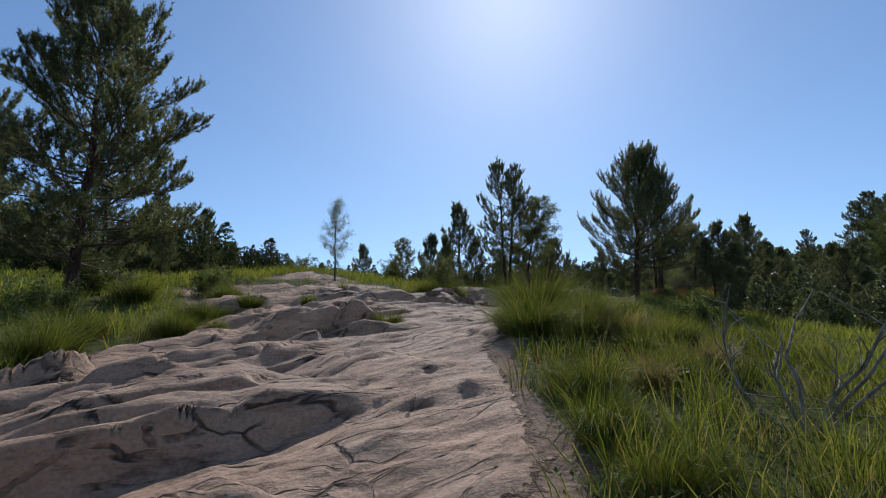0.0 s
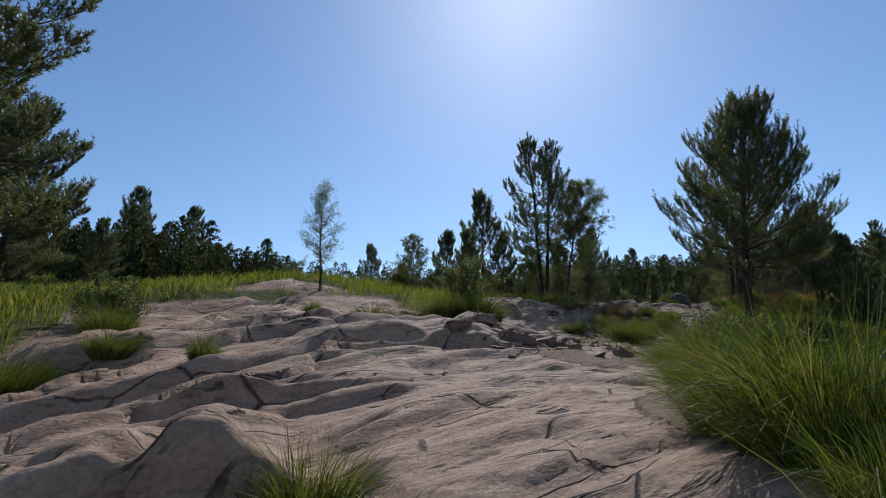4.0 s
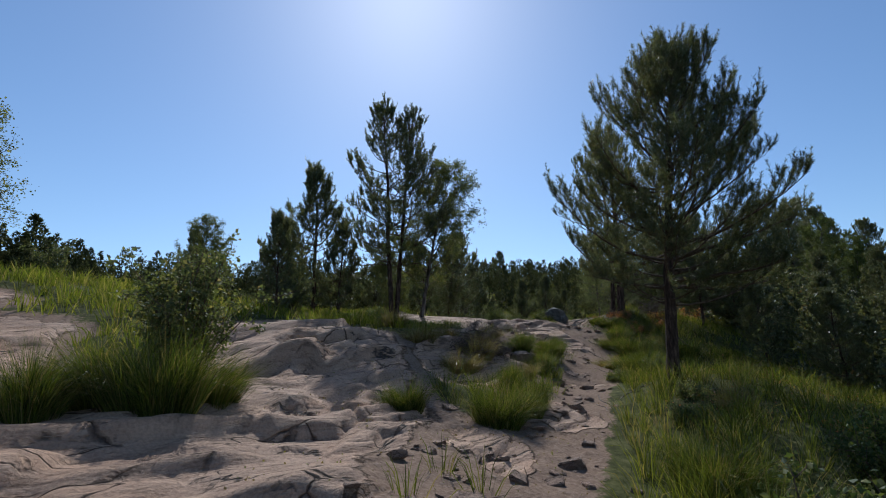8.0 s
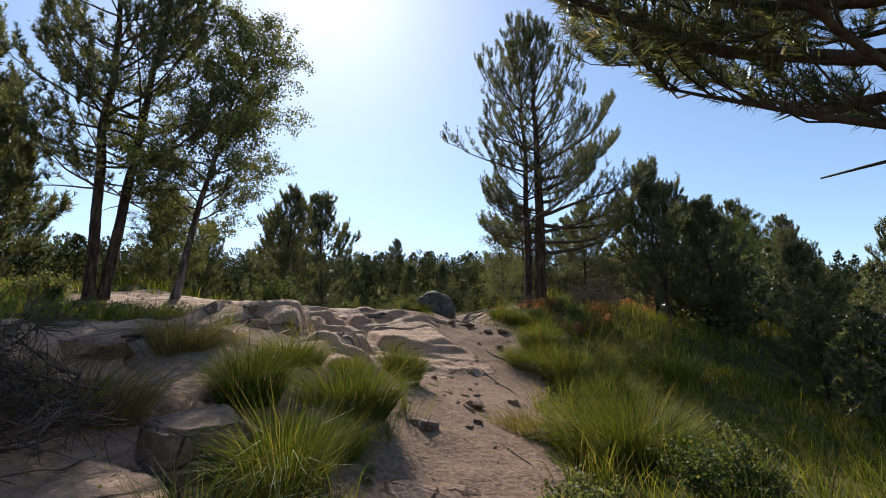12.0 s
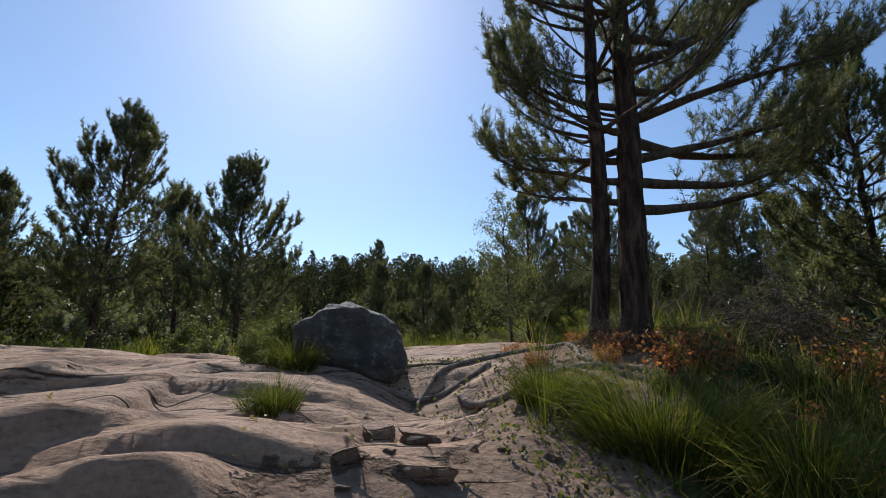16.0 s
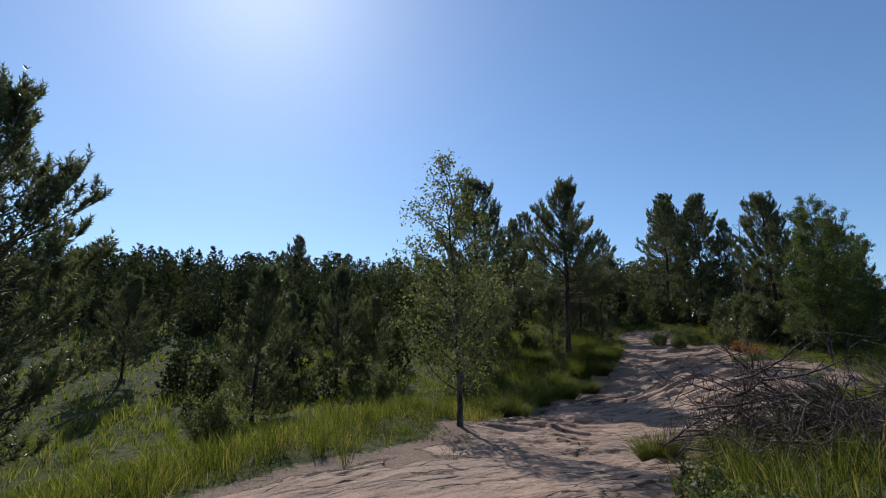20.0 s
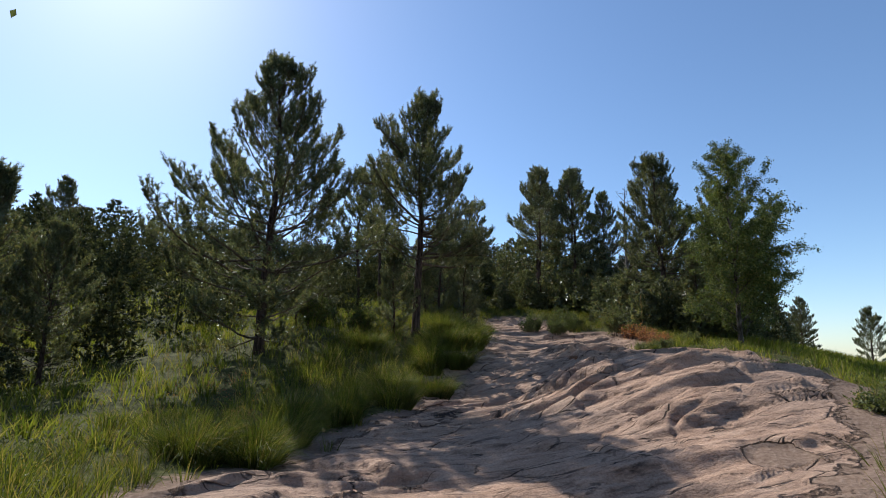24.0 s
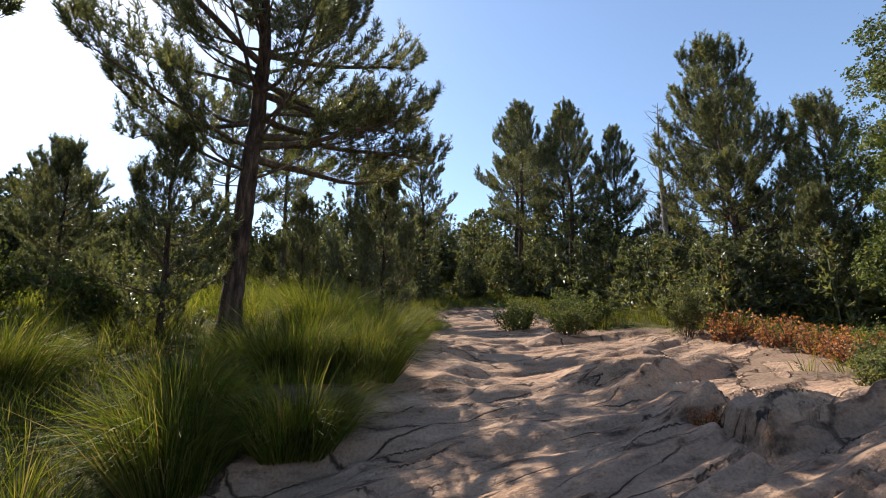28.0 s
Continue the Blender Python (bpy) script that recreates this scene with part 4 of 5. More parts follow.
TALL_PINES = [(tall_pine, 52.8, 55, 0.98), (tall_pine, 47.9, 55.1, 0.92), (tall_pine, 48.8, 53.0, 0.92), (tall_pine, 44.0, 57.6, 0.68), (tall_pine, 48.5, 50.6, 0.75), (copse_pine, 46.4, 43.6, 0.85), (tall_pine, 46, 46.6, 0.74),
              (tall_pine, 57, 60, 1.0), (tall_pine, 40, 62, 0.85), (tall_pine, 36, 59, 0.75), (left_pine, -17, 15.5, 0.95), (left_pine, -15, 21, 0.7)]
for i, (kind, x, y, scale) in enumerate(MEADOW_PINES + EAST_PINES + TALL_PINES):
    copy_thing(kind, spot(x, y, 77 * i + 20, scale))

lone_birch = stand(make_birch(41, 3.7, 0.045, 5200, 0.26, 0.25, 0.011, label="thin lone birch on a rocky crest"), -5.1, 22.9, 0, 1.08)
twin_birch = stand(make_birch(42, 6.3, 0.054, 50000, 0.42, 0.2, 0.012, (0.16, -0.05), label="leaning birch with airy leaves beside the twin pine"), 5.2, 31.05)
trail_birch = stand(make_birch(43, 5.2, 0.062, 8500, 0.36, 0.1, 0.0095, (0.02, 0), label="slim birch with pale leaves at the edge of the slab"), 18.4, 40.2)
copse_birch = stand(make_birch(44, 7.3, 0.062, 60000, 0.36, 0.06, 0.010, stems=2, material=BUSH_LEAF, label="tall leafy birch at the edge of the copse"), 39.6, 42.1)
for i, (kind, x, y, scale) in enumerate([(copse_birch, 42.6, 42.6, 0.85), (twin_birch, 4.8, 35.6, 0.6), (twin_birch, -2.5, 30, 0.45)]):
    copy_thing(kind, spot(x, y, 130 * i + 40, scale))


def make_dead_tree(seed, h):
    rng = np.random.default_rng(seed)
    wood, limbs = Heap(), []
    s = np.linspace(0, 1, 12)
    axis = np.c_[0.03 * h * s, 0.02 * h * np.sin(3 * s), h * s - 0.1]
    wood.tube(axis, 0.017 * h * (1 - s) ** 0.8 + 0.006, 8)
    for i in range(46):
        f = 0.25 + 0.74 * i / 46
        p, d = along(axis, f)
        a = i * 2.4
        L = 0.26 * h * (1 - f) ** 0.6 * rng.uniform(0.6, 1.2) + 0.1
        pts = curve_line(p, (math.cos(a), math.sin(a), 0.5), L, 0.5, rng, 5, 0.15)
        twigs = Heap()
        limbs.append(twigs)
        twigs.tube(pts, np.linspace(0.016, 0.004, 6), 4)
        for j in range(7):
            q, e = along(pts, rng.uniform(0.25, 0.99))
            twigs.tube(curve_line(q, unit(e + rng.normal(size=3) * 0.6), 0.3 * L, 0.2, rng, 3, 0.2), [0.006, 0.005, 0.004, 0.003], 3)
    thing = tagged(new("dead_tree"), "bare grey dead tree with leafless twigs", "dead tree")
    part_of(thing, "trunk", wood.mesh("trunk", DEAD_WOOD))
    for heap in limbs:
        part_of(thing, "limb", heap.mesh("limb", DEAD_WOOD))
    return thing


stand(make_dead_tree(51, 7.6), 45.0, 47.9)


def thicket(name, seed, spots, tall, label, category, material, broad=(0.24, 0.38), tufts=110, low=0.0):
    """Far pines and scrub in one mesh: each a spindle of needle tufts, leaning and gapped."""
    rng = np.random.default_rng(seed)
    x, y = spots.T
    z = land_height(x, y)
    heap = Heap()
    for px, py, pz in zip(x, y, z):
        h = rng.uniform(*tall)
        wide = rng.uniform(*broad)
        heap.tube([(px, py, pz - 0.3), (px, py, pz + h * 0.5), (px, py, pz + h * 0.98)], [0.016 * h, 0.010 * h, 0.01], 4)
        n = int(tufts * rng.uniform(0.8, 1.2))
        f = rng.uniform(0.0, 1.0, n) ** 0.85
        start = rng.uniform(low, low + 0.14)
        r = wide * h * (1 - f) ** rng.uniform(0.4, 1.0) * np.minimum(1, rng.uniform(0.45, 0.8) + f * 2.5) * np.sqrt(rng.uniform(0.02, 1.1, n)) + 0.05
        a = rng.uniform(0, 6.28, n)
        p = np.c_[px + r * np.cos(a), py + r * np.sin(a), pz + h * (start + (0.97 - start) * f)]
        size = (0.04 * h + 0.06) * (1.2 - 0.5 * f) * rng.uniform(0.7, 1.3, n)
        k = 4
        pp, ss, aa = np.repeat(p, k, 0), np.repeat(size, k), np.repeat(a, k)
        way = unit(np.c_[np.cos(aa), np.sin(aa), np.full(n * k, 0.8)] + rng.normal(size=(n * k, 3)) * 0.9)
        across = unit(np.cross(way, rng.normal(size=(n * k, 3)))) * (ss * 0.28)[:, None]
        root = pp - way * (ss * 0.45)[:, None]
        heap.add(np.stack([root - across, root + across, pp + way * ss[:, None]], 1).reshape(-1, 3), np.arange(n * k * 3).reshape(-1, 3))
    return tagged(new(name, heap.mesh(name, material, True)), label, category, kind="stuff")


def wood_spots(seed, box, count, least, patchy):
    rng = np.random.default_rng(seed)
    spots = rng.uniform(box[:2], box[2:], (count, 2))
    x, y = spots.T
    return spots[(off_path(x, y) > least) & (ripple(x, y, 9, seed, 2) > patchy)]


hill = wood_spots(61, (-60, 66, 105, 100), 1100, 18, -0.7)
crest = wood_spots(62, (-95, 98, 125, 122), 420, 18, -0.8)
thicket("far_woods", 63, np.concatenate([hill, crest]), (1.8, 5.0), "dark pine woods on the hillside beyond the meadow", "woods", FAR_LEAF, (0.3, 0.6), 190, -0.08)
side = np.concatenate([wood_spots(64, (-60, 34, -17, 70), 240, 16, -0.7), wood_spots(65, (58, 46, 95, 72), 120, 14, -0.7)])
thicket("side_woods", 66, side, (3.0, 5.5), "dark pine woods on the slope beside the rocky crest", "woods", FAR_LEAF, tufts=230, low=-0.06)
scrub = np.concatenate([wood_spots(67, (-14, 36, 8, 62), 90, 7, -0.2), wood_spots(68, (8, 50, 44, 68), 120, 8, -0.15), wood_spots(69, (14, 18, 34, 34), 60, 6.5, -0.2), wood_spots(70, (40, 52, 58, 68), 60, 7, -0.4)])
thicket("scrub", 71, scrub, (0.9, 2.4), "low pine scrub and heather in the hollow", "scrub", FAR_LEAF, (0.32, 0.55), 260, -0.08)

copse = np.concatenate([wood_spots(72, (11, 16, 30, 34), 150, 4.6, -0.5), wood_spots(73, (40, 42.5, 54, 57), 150, 3.4, -0.7)])
thicket("pine_thicket", 74, copse, (1.2, 2.7), "dense dark thicket of young pines beside the trail", "thicket", NEEDLE, (0.28, 0.42), 230)


behind = wood_spots(75, (43, 49, 64, 68), 130, 4.5, -0.8)
thicket("copse_woods", 76, behind, (2.6, 5.2), "dark pine wood behind the copse on the ridge", "woods", NEEDLE, (0.28, 0.45), 200)


# ---- grass ----
def blades(rng, x, y, z, lean, length, width, droop):
    """Bent blades of three faces each."""
    n = len(x)
    up = unit(np.c_[lean, np.full(n, 1.0)])
    across = unit(np.cross(up, rng.normal(size=(n, 3)))) * (width * 0.5)[:, None]
    root = np.c_[x, y, z - 0.02]
    out = np.c_[lean, np.zeros(n)]
    mid = root + up * (length * 0.55)[:, None]
    tip = mid + (unit(up + out * droop[:, None]) * (length * 0.5)[:, None]) - np.c_[np.zeros((n, 2)), length * 0.16 * droop * np.hypot(*lean.T)]
    verts = np.stack([root - across, root + across, mid + across * 0.8, mid - across * 0.8, tip], 1).reshape(-1, 3)
    q = np.arange(n)[:, None] * 5
    loops = np.concatenate([q + np.array([0, 1, 2, 3]), q + np.array([3, 2, 4])], 1).ravel()
    return verts, loops, np.tile([4, 3], n)


def grass_band(name, seed, near, far, tufts, per, length, width, label, box, material, clump=0.16):
    rng = np.random.default_rng(seed)
    x, y = rng.uniform(box[0], box[2], tufts), rng.uniform(box[1], box[3], tufts)
    d = off_path(x, y)
    rock, soil = covers(x, y)
    keep = (d > near) & (d < far) & (rock < 0.3) & (np.hypot(x - 3.0, y - 4.3) > 0.7) & (rng.uniform(size=tufts) < 1.0 - 0.92 * smooth(0.35, 0.7, soil)) & (ripple(x, y, 3.5, 95, 3) > -0.5 * rng.uniform(size=tufts) ** 0.3 + 0.3 * rng.uniform(size=tufts) - 0.2 - 0.5 * smooth(3, 8, d))
    x, y = x[keep], y[keep]
    tall = 0.65 + 0.7 * smooth(-0.5, 0.6, ripple(x, y, 2.8, 96, 2)) * rng.uniform(0.6, 1.15, len(x))
    n = len(x) * per
    cx, cy, ct = np.repeat(x, per), np.repeat(y, per), np.repeat(tall, per)
    a, r = rng.uniform(0, 6.28, n), np.abs(rng.normal(size=n))
    bx, by = cx + np.cos(a) * r * clump * 0.55, cy + np.sin(a) * r * clump * 0.55
    lean = np.c_[np.cos(a), np.sin(a)] * (0.12 + 0.28 * r)[:, None] + rng.normal(size=(n, 2)) * 0.10
    ln = length * ct * rng.uniform(0.45, 1.15, n)
    v, l, s = blades(rng, bx, by, land_height(bx, by), lean, ln, width * rng.uniform(0.6, 1.2, n), rng.uniform(0.3, 1.6, n))
    me = mesh_np(name, v, l, s, True)
    me.materials.append(material)
    return tagged(new(name, me), label, "grass", kind="stuff")


grass_band("trail_grass", 101, 0.4, 5.5, 42000, 26, 0.42, 0.0085, "long green grass in tufts beside the trail", (-8, -3, 48, 60), GRASS)
grass_band("slope_grass", 102, 4.5, 16, 34000, 13, 0.38, 0.02, "green grass on the slopes beside the trail", (-20, -3, 58, 66), MEADOW, 0.25)
grass_band("meadow_grass", 103, 14, 55, 44000, 6, 0.42, 0.05, "bright meadow grass in the hollow", (-45, -20, 85, 95), MEADOW, 0.5)
grass_band("dry_grass", 104, 0.4, 9, 9000, 12, 0.34, 0.007, "straw-coloured dry grass among the green", (-8, -3, 48, 60), DRY_GRASS)


def make_tussock(seed, radius, height, count, material=None, lean_out=0.42):
    """A clump of blades: upright in the middle, hanging over at the rim."""
    rng = np.random.default_rng(seed)
    a, r = rng.uniform(0, 6.28, count), np.sqrt(rng.uniform(0, 1, count))
    lump = 1 + 0.3 * np.sin(2 * a + seed) + 0.15 * np.sin(5 * a)
    x, y = np.cos(a) * r * radius * 0.5 * lump, np.sin(a) * r * radius * 0.5 * lump
    lean = np.c_[np.cos(a), np.sin(a)] * (0.10 + lean_out * r)[:, None] * lump[:, None] + rng.normal(size=(count, 2)) * 0.16 + np.array([0.1, -0.05])
    v, l, s = blades(rng, x, y, -0.1 * r * height, lean, height * lump * rng.uniform(0.35, 1.2, count), 0.007 * rng.uniform(0.6, 1.3, count), rng.uniform(0.3, 3.2, count))
    me = mesh_np("grass_tussock", v, l, s, True)
    me.materials.append(material or TUSSOCK)
    return me


DRY_TUSSOCK = make_tussock(114, 0.5, 0.42, 1500, DRY_GRASS)
TUSSOCK_MESHES = [make_tussock(111, 0.75, 0.66, 5000), make_tussock(112, 0.6, 0.8, 3600), make_tussock(113, 0.35, 0.44, 1500), make_tussock(115, 0.55, 0.72, 4200, None, 0.2)]
# kind, x, y, size
SLAB_TUSSOCKS = [(3, 3.95, 18.6, 1.05), (3, 4.55, 19.0, 0.85), (3, 4.85, 19.6, 0.9), (3, 2.7, 18.9, 0.8), (3, 4.9, 20.6, 0.9), (2, -1.0, 8.4, 1.3), (2, -4.9, 12.5, 1.3), (2, -3.2, 11.6, 1.0), (3, -0.75, 16.9, 1.1), (3, 0.1, 17.2, 1.3), (3, -0.35, 17.5, 1.4), (2, -1.2, 17.0, 1.2),
                 (3, 0.4, 17.7, 1.1), (2, -3.4, 16.4, 1.2), (2, -2.2, 16.9, 1.6), (0, -6.5, 14.6, 1.4), (1, -8.3, 13.2, 1.5), (0, -6.2, 8.3, 1.3), (1, -5.4, 6.8, 1.2), (2, -4.4, 9.6, 1.2), (0, -5.6, 11.6, 1.3), (0, -4.9, 9.0, 1.2)]
BANK_TUSSOCKS = [(1, 1.6, 8.5, 1.4), (1, 1.3, 7.8, 0.9), (1, 2.1, 7.2, 1.0), (0, 2.6, 7.9, 1.1), (0, 3.4, 7.2, 0.9), (1, 1.6, 9.2, 1.2), (1, 1.2, 6.8, 1.1), (1, 1.9, 6.6, 0.7), (2, 2.4, 6.2, 1.2), (0, 2.9, 8.4, 0.8), (0, 2.4, 5.4, 0.8), (1, 1.3, 4.6, 0.9), (0, 1.3, 3.0, 0.7), (1, 1.2, 3.8, 0.8),
                 (1, 2.2, 9.6, 1.1), (0, 3.2, 8.6, 1.1), (1, 2.3, 11.2, 1.3), (0, 3.0, 12.8, 1.2), (1, 4.3, 14.8, 1.2), (0, 5.3, 16.3, 1.1), (1, 3.4, 13.5, 1.1)]
HOLLOW_TUSSOCKS = [(0, 6.75, 23.3, 0.85), (0, 6.35, 23.8, 0.9), (0, 7.1, 23.85, 0.9), (0, 6.7, 24.4, 0.7), (0, 7.2, 24.4, 0.6), (3, 7.95, 25.0, 0.8), (2, 6.1, 22.3, 1.3), (1, 6.5, 22.8, 1.0), (1, 10.9, 26.9, 1.0), (0, 11.6, 27.6, 1.2), (0, 11.85, 29.45, 0.75), (1, 11.95, 28.75, 0.9), (1, 12.3, 28.3, 0.9), (2, 10.2, 29.85, 0.8), (2, 10.3, 31.0, 0.9),
                   (2, 10.45, 30.85, 0.8), (1, 10.9, 25.2, 1.2), (0, 9.4, 23.2, 1.3), (1, 12.6, 25.6, 1.3), (0, 10.2, 24.2, 1.2), (1, 11.2, 26.2, 1.3)]
LAST_TUSSOCKS = [(0, 26.2, 46.4, 1.3), (1, 24.4, 45.6, 1.3), (0, 28.0, 47.3, 1.4), (1, 30.2, 48.0, 1.5), (0, 31.6, 48.8, 1.6), (0, 32.9, 49.9, 1.6), (1, 34.2, 50.9, 1.4), (0, 22.4, 44.6, 1.2), (1, 29.4, 50.0, 1.3), (0, 33.3, 51.2, 1.3), (0, 29.2, 47.0, 1.3), (1, 31.0, 47.7, 1.3),
                 (0, 32.2, 48.2, 1.5), (0, 33.2, 49.0, 1.4), (1, 27.2, 46.2, 1.2), (0, 25.4, 45.7, 1.3), (1, 34.6, 49.9, 1.2), (0, 23.4, 44.5, 1.3), (0, 30.5, 48.6, 1.5), (1, 22.9, 44.0, 1.1)]
TOP_TUSSOCKS = [(2, 11.0, 33.9, 1.1), (1, 10.6, 32.0, 0.9), (2, 18.2, 35.2, 1.2), (1, 20.4, 37.5, 1.0), (2, 34.8, 43.4, 1.2)]
TUSSOCKS = SLAB_TUSSOCKS + BANK_TUSSOCKS + HOLLOW_TUSSOCKS + LAST_TUSSOCKS + TOP_TUSSOCKS
for i, (k, x, y, scale) in enumerate(TUSSOCKS):
    ob = new("grass_tussock", TUSSOCK_MESHES[k])
    ob.matrix_basis = spot(x, y, 61 * i, scale * 0.68, 0.04)
    tagged(ob, ("thick round tussock of long green grass", "tall upright tussock of green grass", "small tuft of grass in a rock crevice", "dense domed tussock of green grass on the rock")[k], "grass tussock", "tussocks beside the trail")


for i, (x, y, scale) in enumerate([(4.2, 21.4, 1.0), (4.8, 22.4, 1.2), (5.4, 23.4, 1.0), (4.4, 23.6, 1.1), (3.6, 22.6, 1.0), (5.9, 24.9, 0.9), (3.2, 24.4, 1.2), (5.4, 21.4, 0.8), (13.2, 28.2, 0.9), (12.8, 27.0, 0.9), (2.4, 6.8, 1.0), (2.0, 5.0, 0.8), (3.0, 6.0, 1.0), (7.6, 18.4, 0.9), (8.9, 24.0, 0.8)]):
    ob = new("grass_tussock", DRY_TUSSOCK)
    ob.matrix_basis = spot(x, y, 71 * i, scale, 0.03)
    tagged(ob, "withered straw-brown tussock of grass", "grass tussock", "withered tussocks")


# ---- undergrowth: bilberry and heather ----
def undergrowth(name, seed, tufts, per, near, far, material, label, tall, leaf, patch, reach):
    rng = np.random.default_rng(seed)
    x, y = rng.uniform(-9, 48, tufts), rng.uniform(-3, 60, tufts)
    d = off_path(x, y)
    rock, soil = covers(x, y)
    keep = (d > near) & (d < far) & (rock < 0.25) & (soil < 0.6) & (ripple(x, y, 3.1, patch, 3) > reach)
    x, y = np.repeat(x[keep], per), np.repeat(y[keep], per)
    a, r = rng.uniform(0, 6.28, len(x)), np.sqrt(rng.uniform(size=len(x))) * 0.26
    x, y = x + np.cos(a) * r, y + np.sin(a) * r
    z = land_height(x, y) + tall * rng.uniform(0.05, 1.0, len(x)) * (1 - (r / 0.26) ** 2 * 0.6)
    heap = Heap()
    leaves(heap, rng, np.c_[x, y, z], leaf, -0.4)
    return tagged(new(name, heap.mesh(name, material, True)), label, "undergrowth", kind="stuff")


undergrowth("bilberry", 117, 16000, 34, 0.9, 7, BUSH_LEAF, "low green bilberry scrub between the grass", 0.26, 0.032, 95, -0.1)
undergrowth("heather", 118, 9000, 26, 1.0, 7, RUST_LEAF, "brown withered heather between the grass", 0.2, 0.026, 119, 0.3)


# ---- leaf litter on the trodden soil ----
def litter(name, seed, count, box, material, label, size):
    rng = np.random.default_rng(seed)
    x, y = rng.uniform(box[0], box[2], count), rng.uniform(box[1], box[3], count)
    rock, soil = covers(x, y)
    keep = (soil > 0.35) & (rng.uniform(size=count) < 0.25 + 0.75 * smooth(-0.1, 0.4, ripple(x, y, 0.8, seed, 2)))
    x, y = x[keep], y[keep]
    heap = Heap()
    leaves(heap, rng, np.c_[x, y, land_height(x, y) + rng.uniform(0.005, 0.05, len(x))], size, 0.2)
    return tagged(new(name, heap.mesh(name, material, True)), label, "leaf litter", kind="stuff")


litter("leaf_litter", 191, 12000, (11.2, 28.2, 15.0, 32.2), BUSH_LEAF, "low green and brown leaves round the foot of the pine", 0.03)
litter("dry_litter", 192, 14000, (1.0, 12.0, 12.0, 30.0), DRY_GRASS, "straw-brown litter on the trodden trail", 0.025)


# ---- bushes ----
def make_bush(seed, h, wide, count, leaf, material, label, name="bush", category="bush", stalks=22):
    rng = np.random.default_rng(seed)
    twigs, crown, places = Heap(), Heap(), []
    for i in range(stalks):
        a = i * 2.4 + rng.normal() * 0.3
        out = rng.uniform(0.15, 1.0)
        pts = curve_line((0.12 * math.cos(a) * wide, 0.12 * math.sin(a) * wide, -0.08), (math.cos(a) * out * wide / h, math.sin(a) * out * wide / h, 0.8), h * rng.uniform(0.7, 1.1) * (1 - 0.25 * out), 0.35, rng, 6, 0.13)
        twigs.tube(pts, np.linspace(0.012, 0.003, 7), 4)
        for j in range(9):
            q, e = along(pts, rng.uniform(0.25, 0.99))
            sub = curve_line(q, unit(e + rng.normal(size=3) * 0.8), 0.25 * h * rng.uniform(0.4, 1), 0.2, rng, 3, 0.2)
            twigs.tube(sub, [0.005, 0.004, 0.003, 0.002], 3)
            places += [along(sub, rng.uniform(0.1, 0.99))[0] for _ in range(7)]
    places = np.array(places)
    leaves(crown, rng, places[rng.integers(0, len(places), count)] + rng.normal(size=(count, 3)) * 0.04, leaf, 0.1)
    thing = tagged(new(name), label, category)
    tagged(part_of(thing, "stalk", twigs.mesh("stalk", TWIG)), kind="stuff")
    tagged(part_of(thing, "foliage", crown.mesh("foliage", material, True)), kind="stuff")
    return thing


round_bush = stand(make_bush(121, 1.9, 0.8, 8000, 0.055, BIRCH_LEAF, "rounded leafy bush above the grass on the slab"), -0.1, 18.6)
low_bush = stand(make_bush(122, 0.8, 0.7, 4500, 0.04, BUSH_LEAF, "low dark green shrub among the grass"), 6.6, 15.6)
rust_bush = stand(make_bush(123, 0.7, 0.7, 1000, 0.05, RUST_LEAF, "rust-coloured withered fern beside the trail", "withered_fern", "fern"), 38.2, 44.8)
for i, (kind, x, y, scale) in enumerate([(low_bush, 2.9, 12.3, 0.9), (low_bush, 3.5, 13.5, 1.1), (low_bush, 4.2, 14.2, 1.1), (low_bush, 3.0, 10.5, 0.9), (low_bush, 3.7, 12.6, 1.1), (low_bush, 5.6, 11, 1.2), (low_bush, 6.8, 26.9, 0.7), (low_bush, 10.5, 31.5, 0.62), (low_bush, 10.2, 31.15, 0.4), (low_bush, 8.9, 22.0, 0.7), (low_bush, 11, 35.6, 0.8), (low_bush, 9.6, 34.9, 0.9),
                                           (low_bush, 30.6, 51.8, 1.4), (low_bush, 29.4, 53, 1.6), (low_bush, 39.8, 50.6, 1.3), (low_bush, 41.5, 50, 1.5), (low_bush, 40.2, 48.8, 1.2), (low_bush, 38.6, 48.6, 1.0), (low_bush, -7.5, 16, 1.5), (low_bush, -8.5, 10.5, 1.4), (low_bush, -11, 15, 1.7), (low_bush, 13.5, 17, 1.4),
                                           (round_bush, -3.5, 33.4, 1.3), (round_bush, 0.4, 29.5, 0.9), (round_bush, 20, 46.8, 0.8), (round_bush, 23, 61, 1.2), (round_bush, 18, 60, 1.2), (round_bush, 28, 58, 1.3), (round_bush, 39.2, 46.4, 0.7), (round_bush, 14.5, 42, 0.7), (round_bush, -12, 40, 1.6), (round_bush, -6, 42, 1.3),
                                           (rust_bush, 38.9, 45.6, 1.1), (rust_bush, 37.6, 44.2, 0.9), (rust_bush, 36.8, 43.9, 0.8), (rust_bush, 17.5, 31.0, 1.3), (rust_bush, 13.0, 29.4, 0.7), (rust_bush, 12.6, 28.0, 0.6), (rust_bush, 14.2, 29.0, 0.7), (rust_bush, 14.1, 31.8, 0.4), (rust_bush, 32.8, 44.9, 0.3)]):
    copy_thing(kind, spot(x, y, 97 * i, scale))


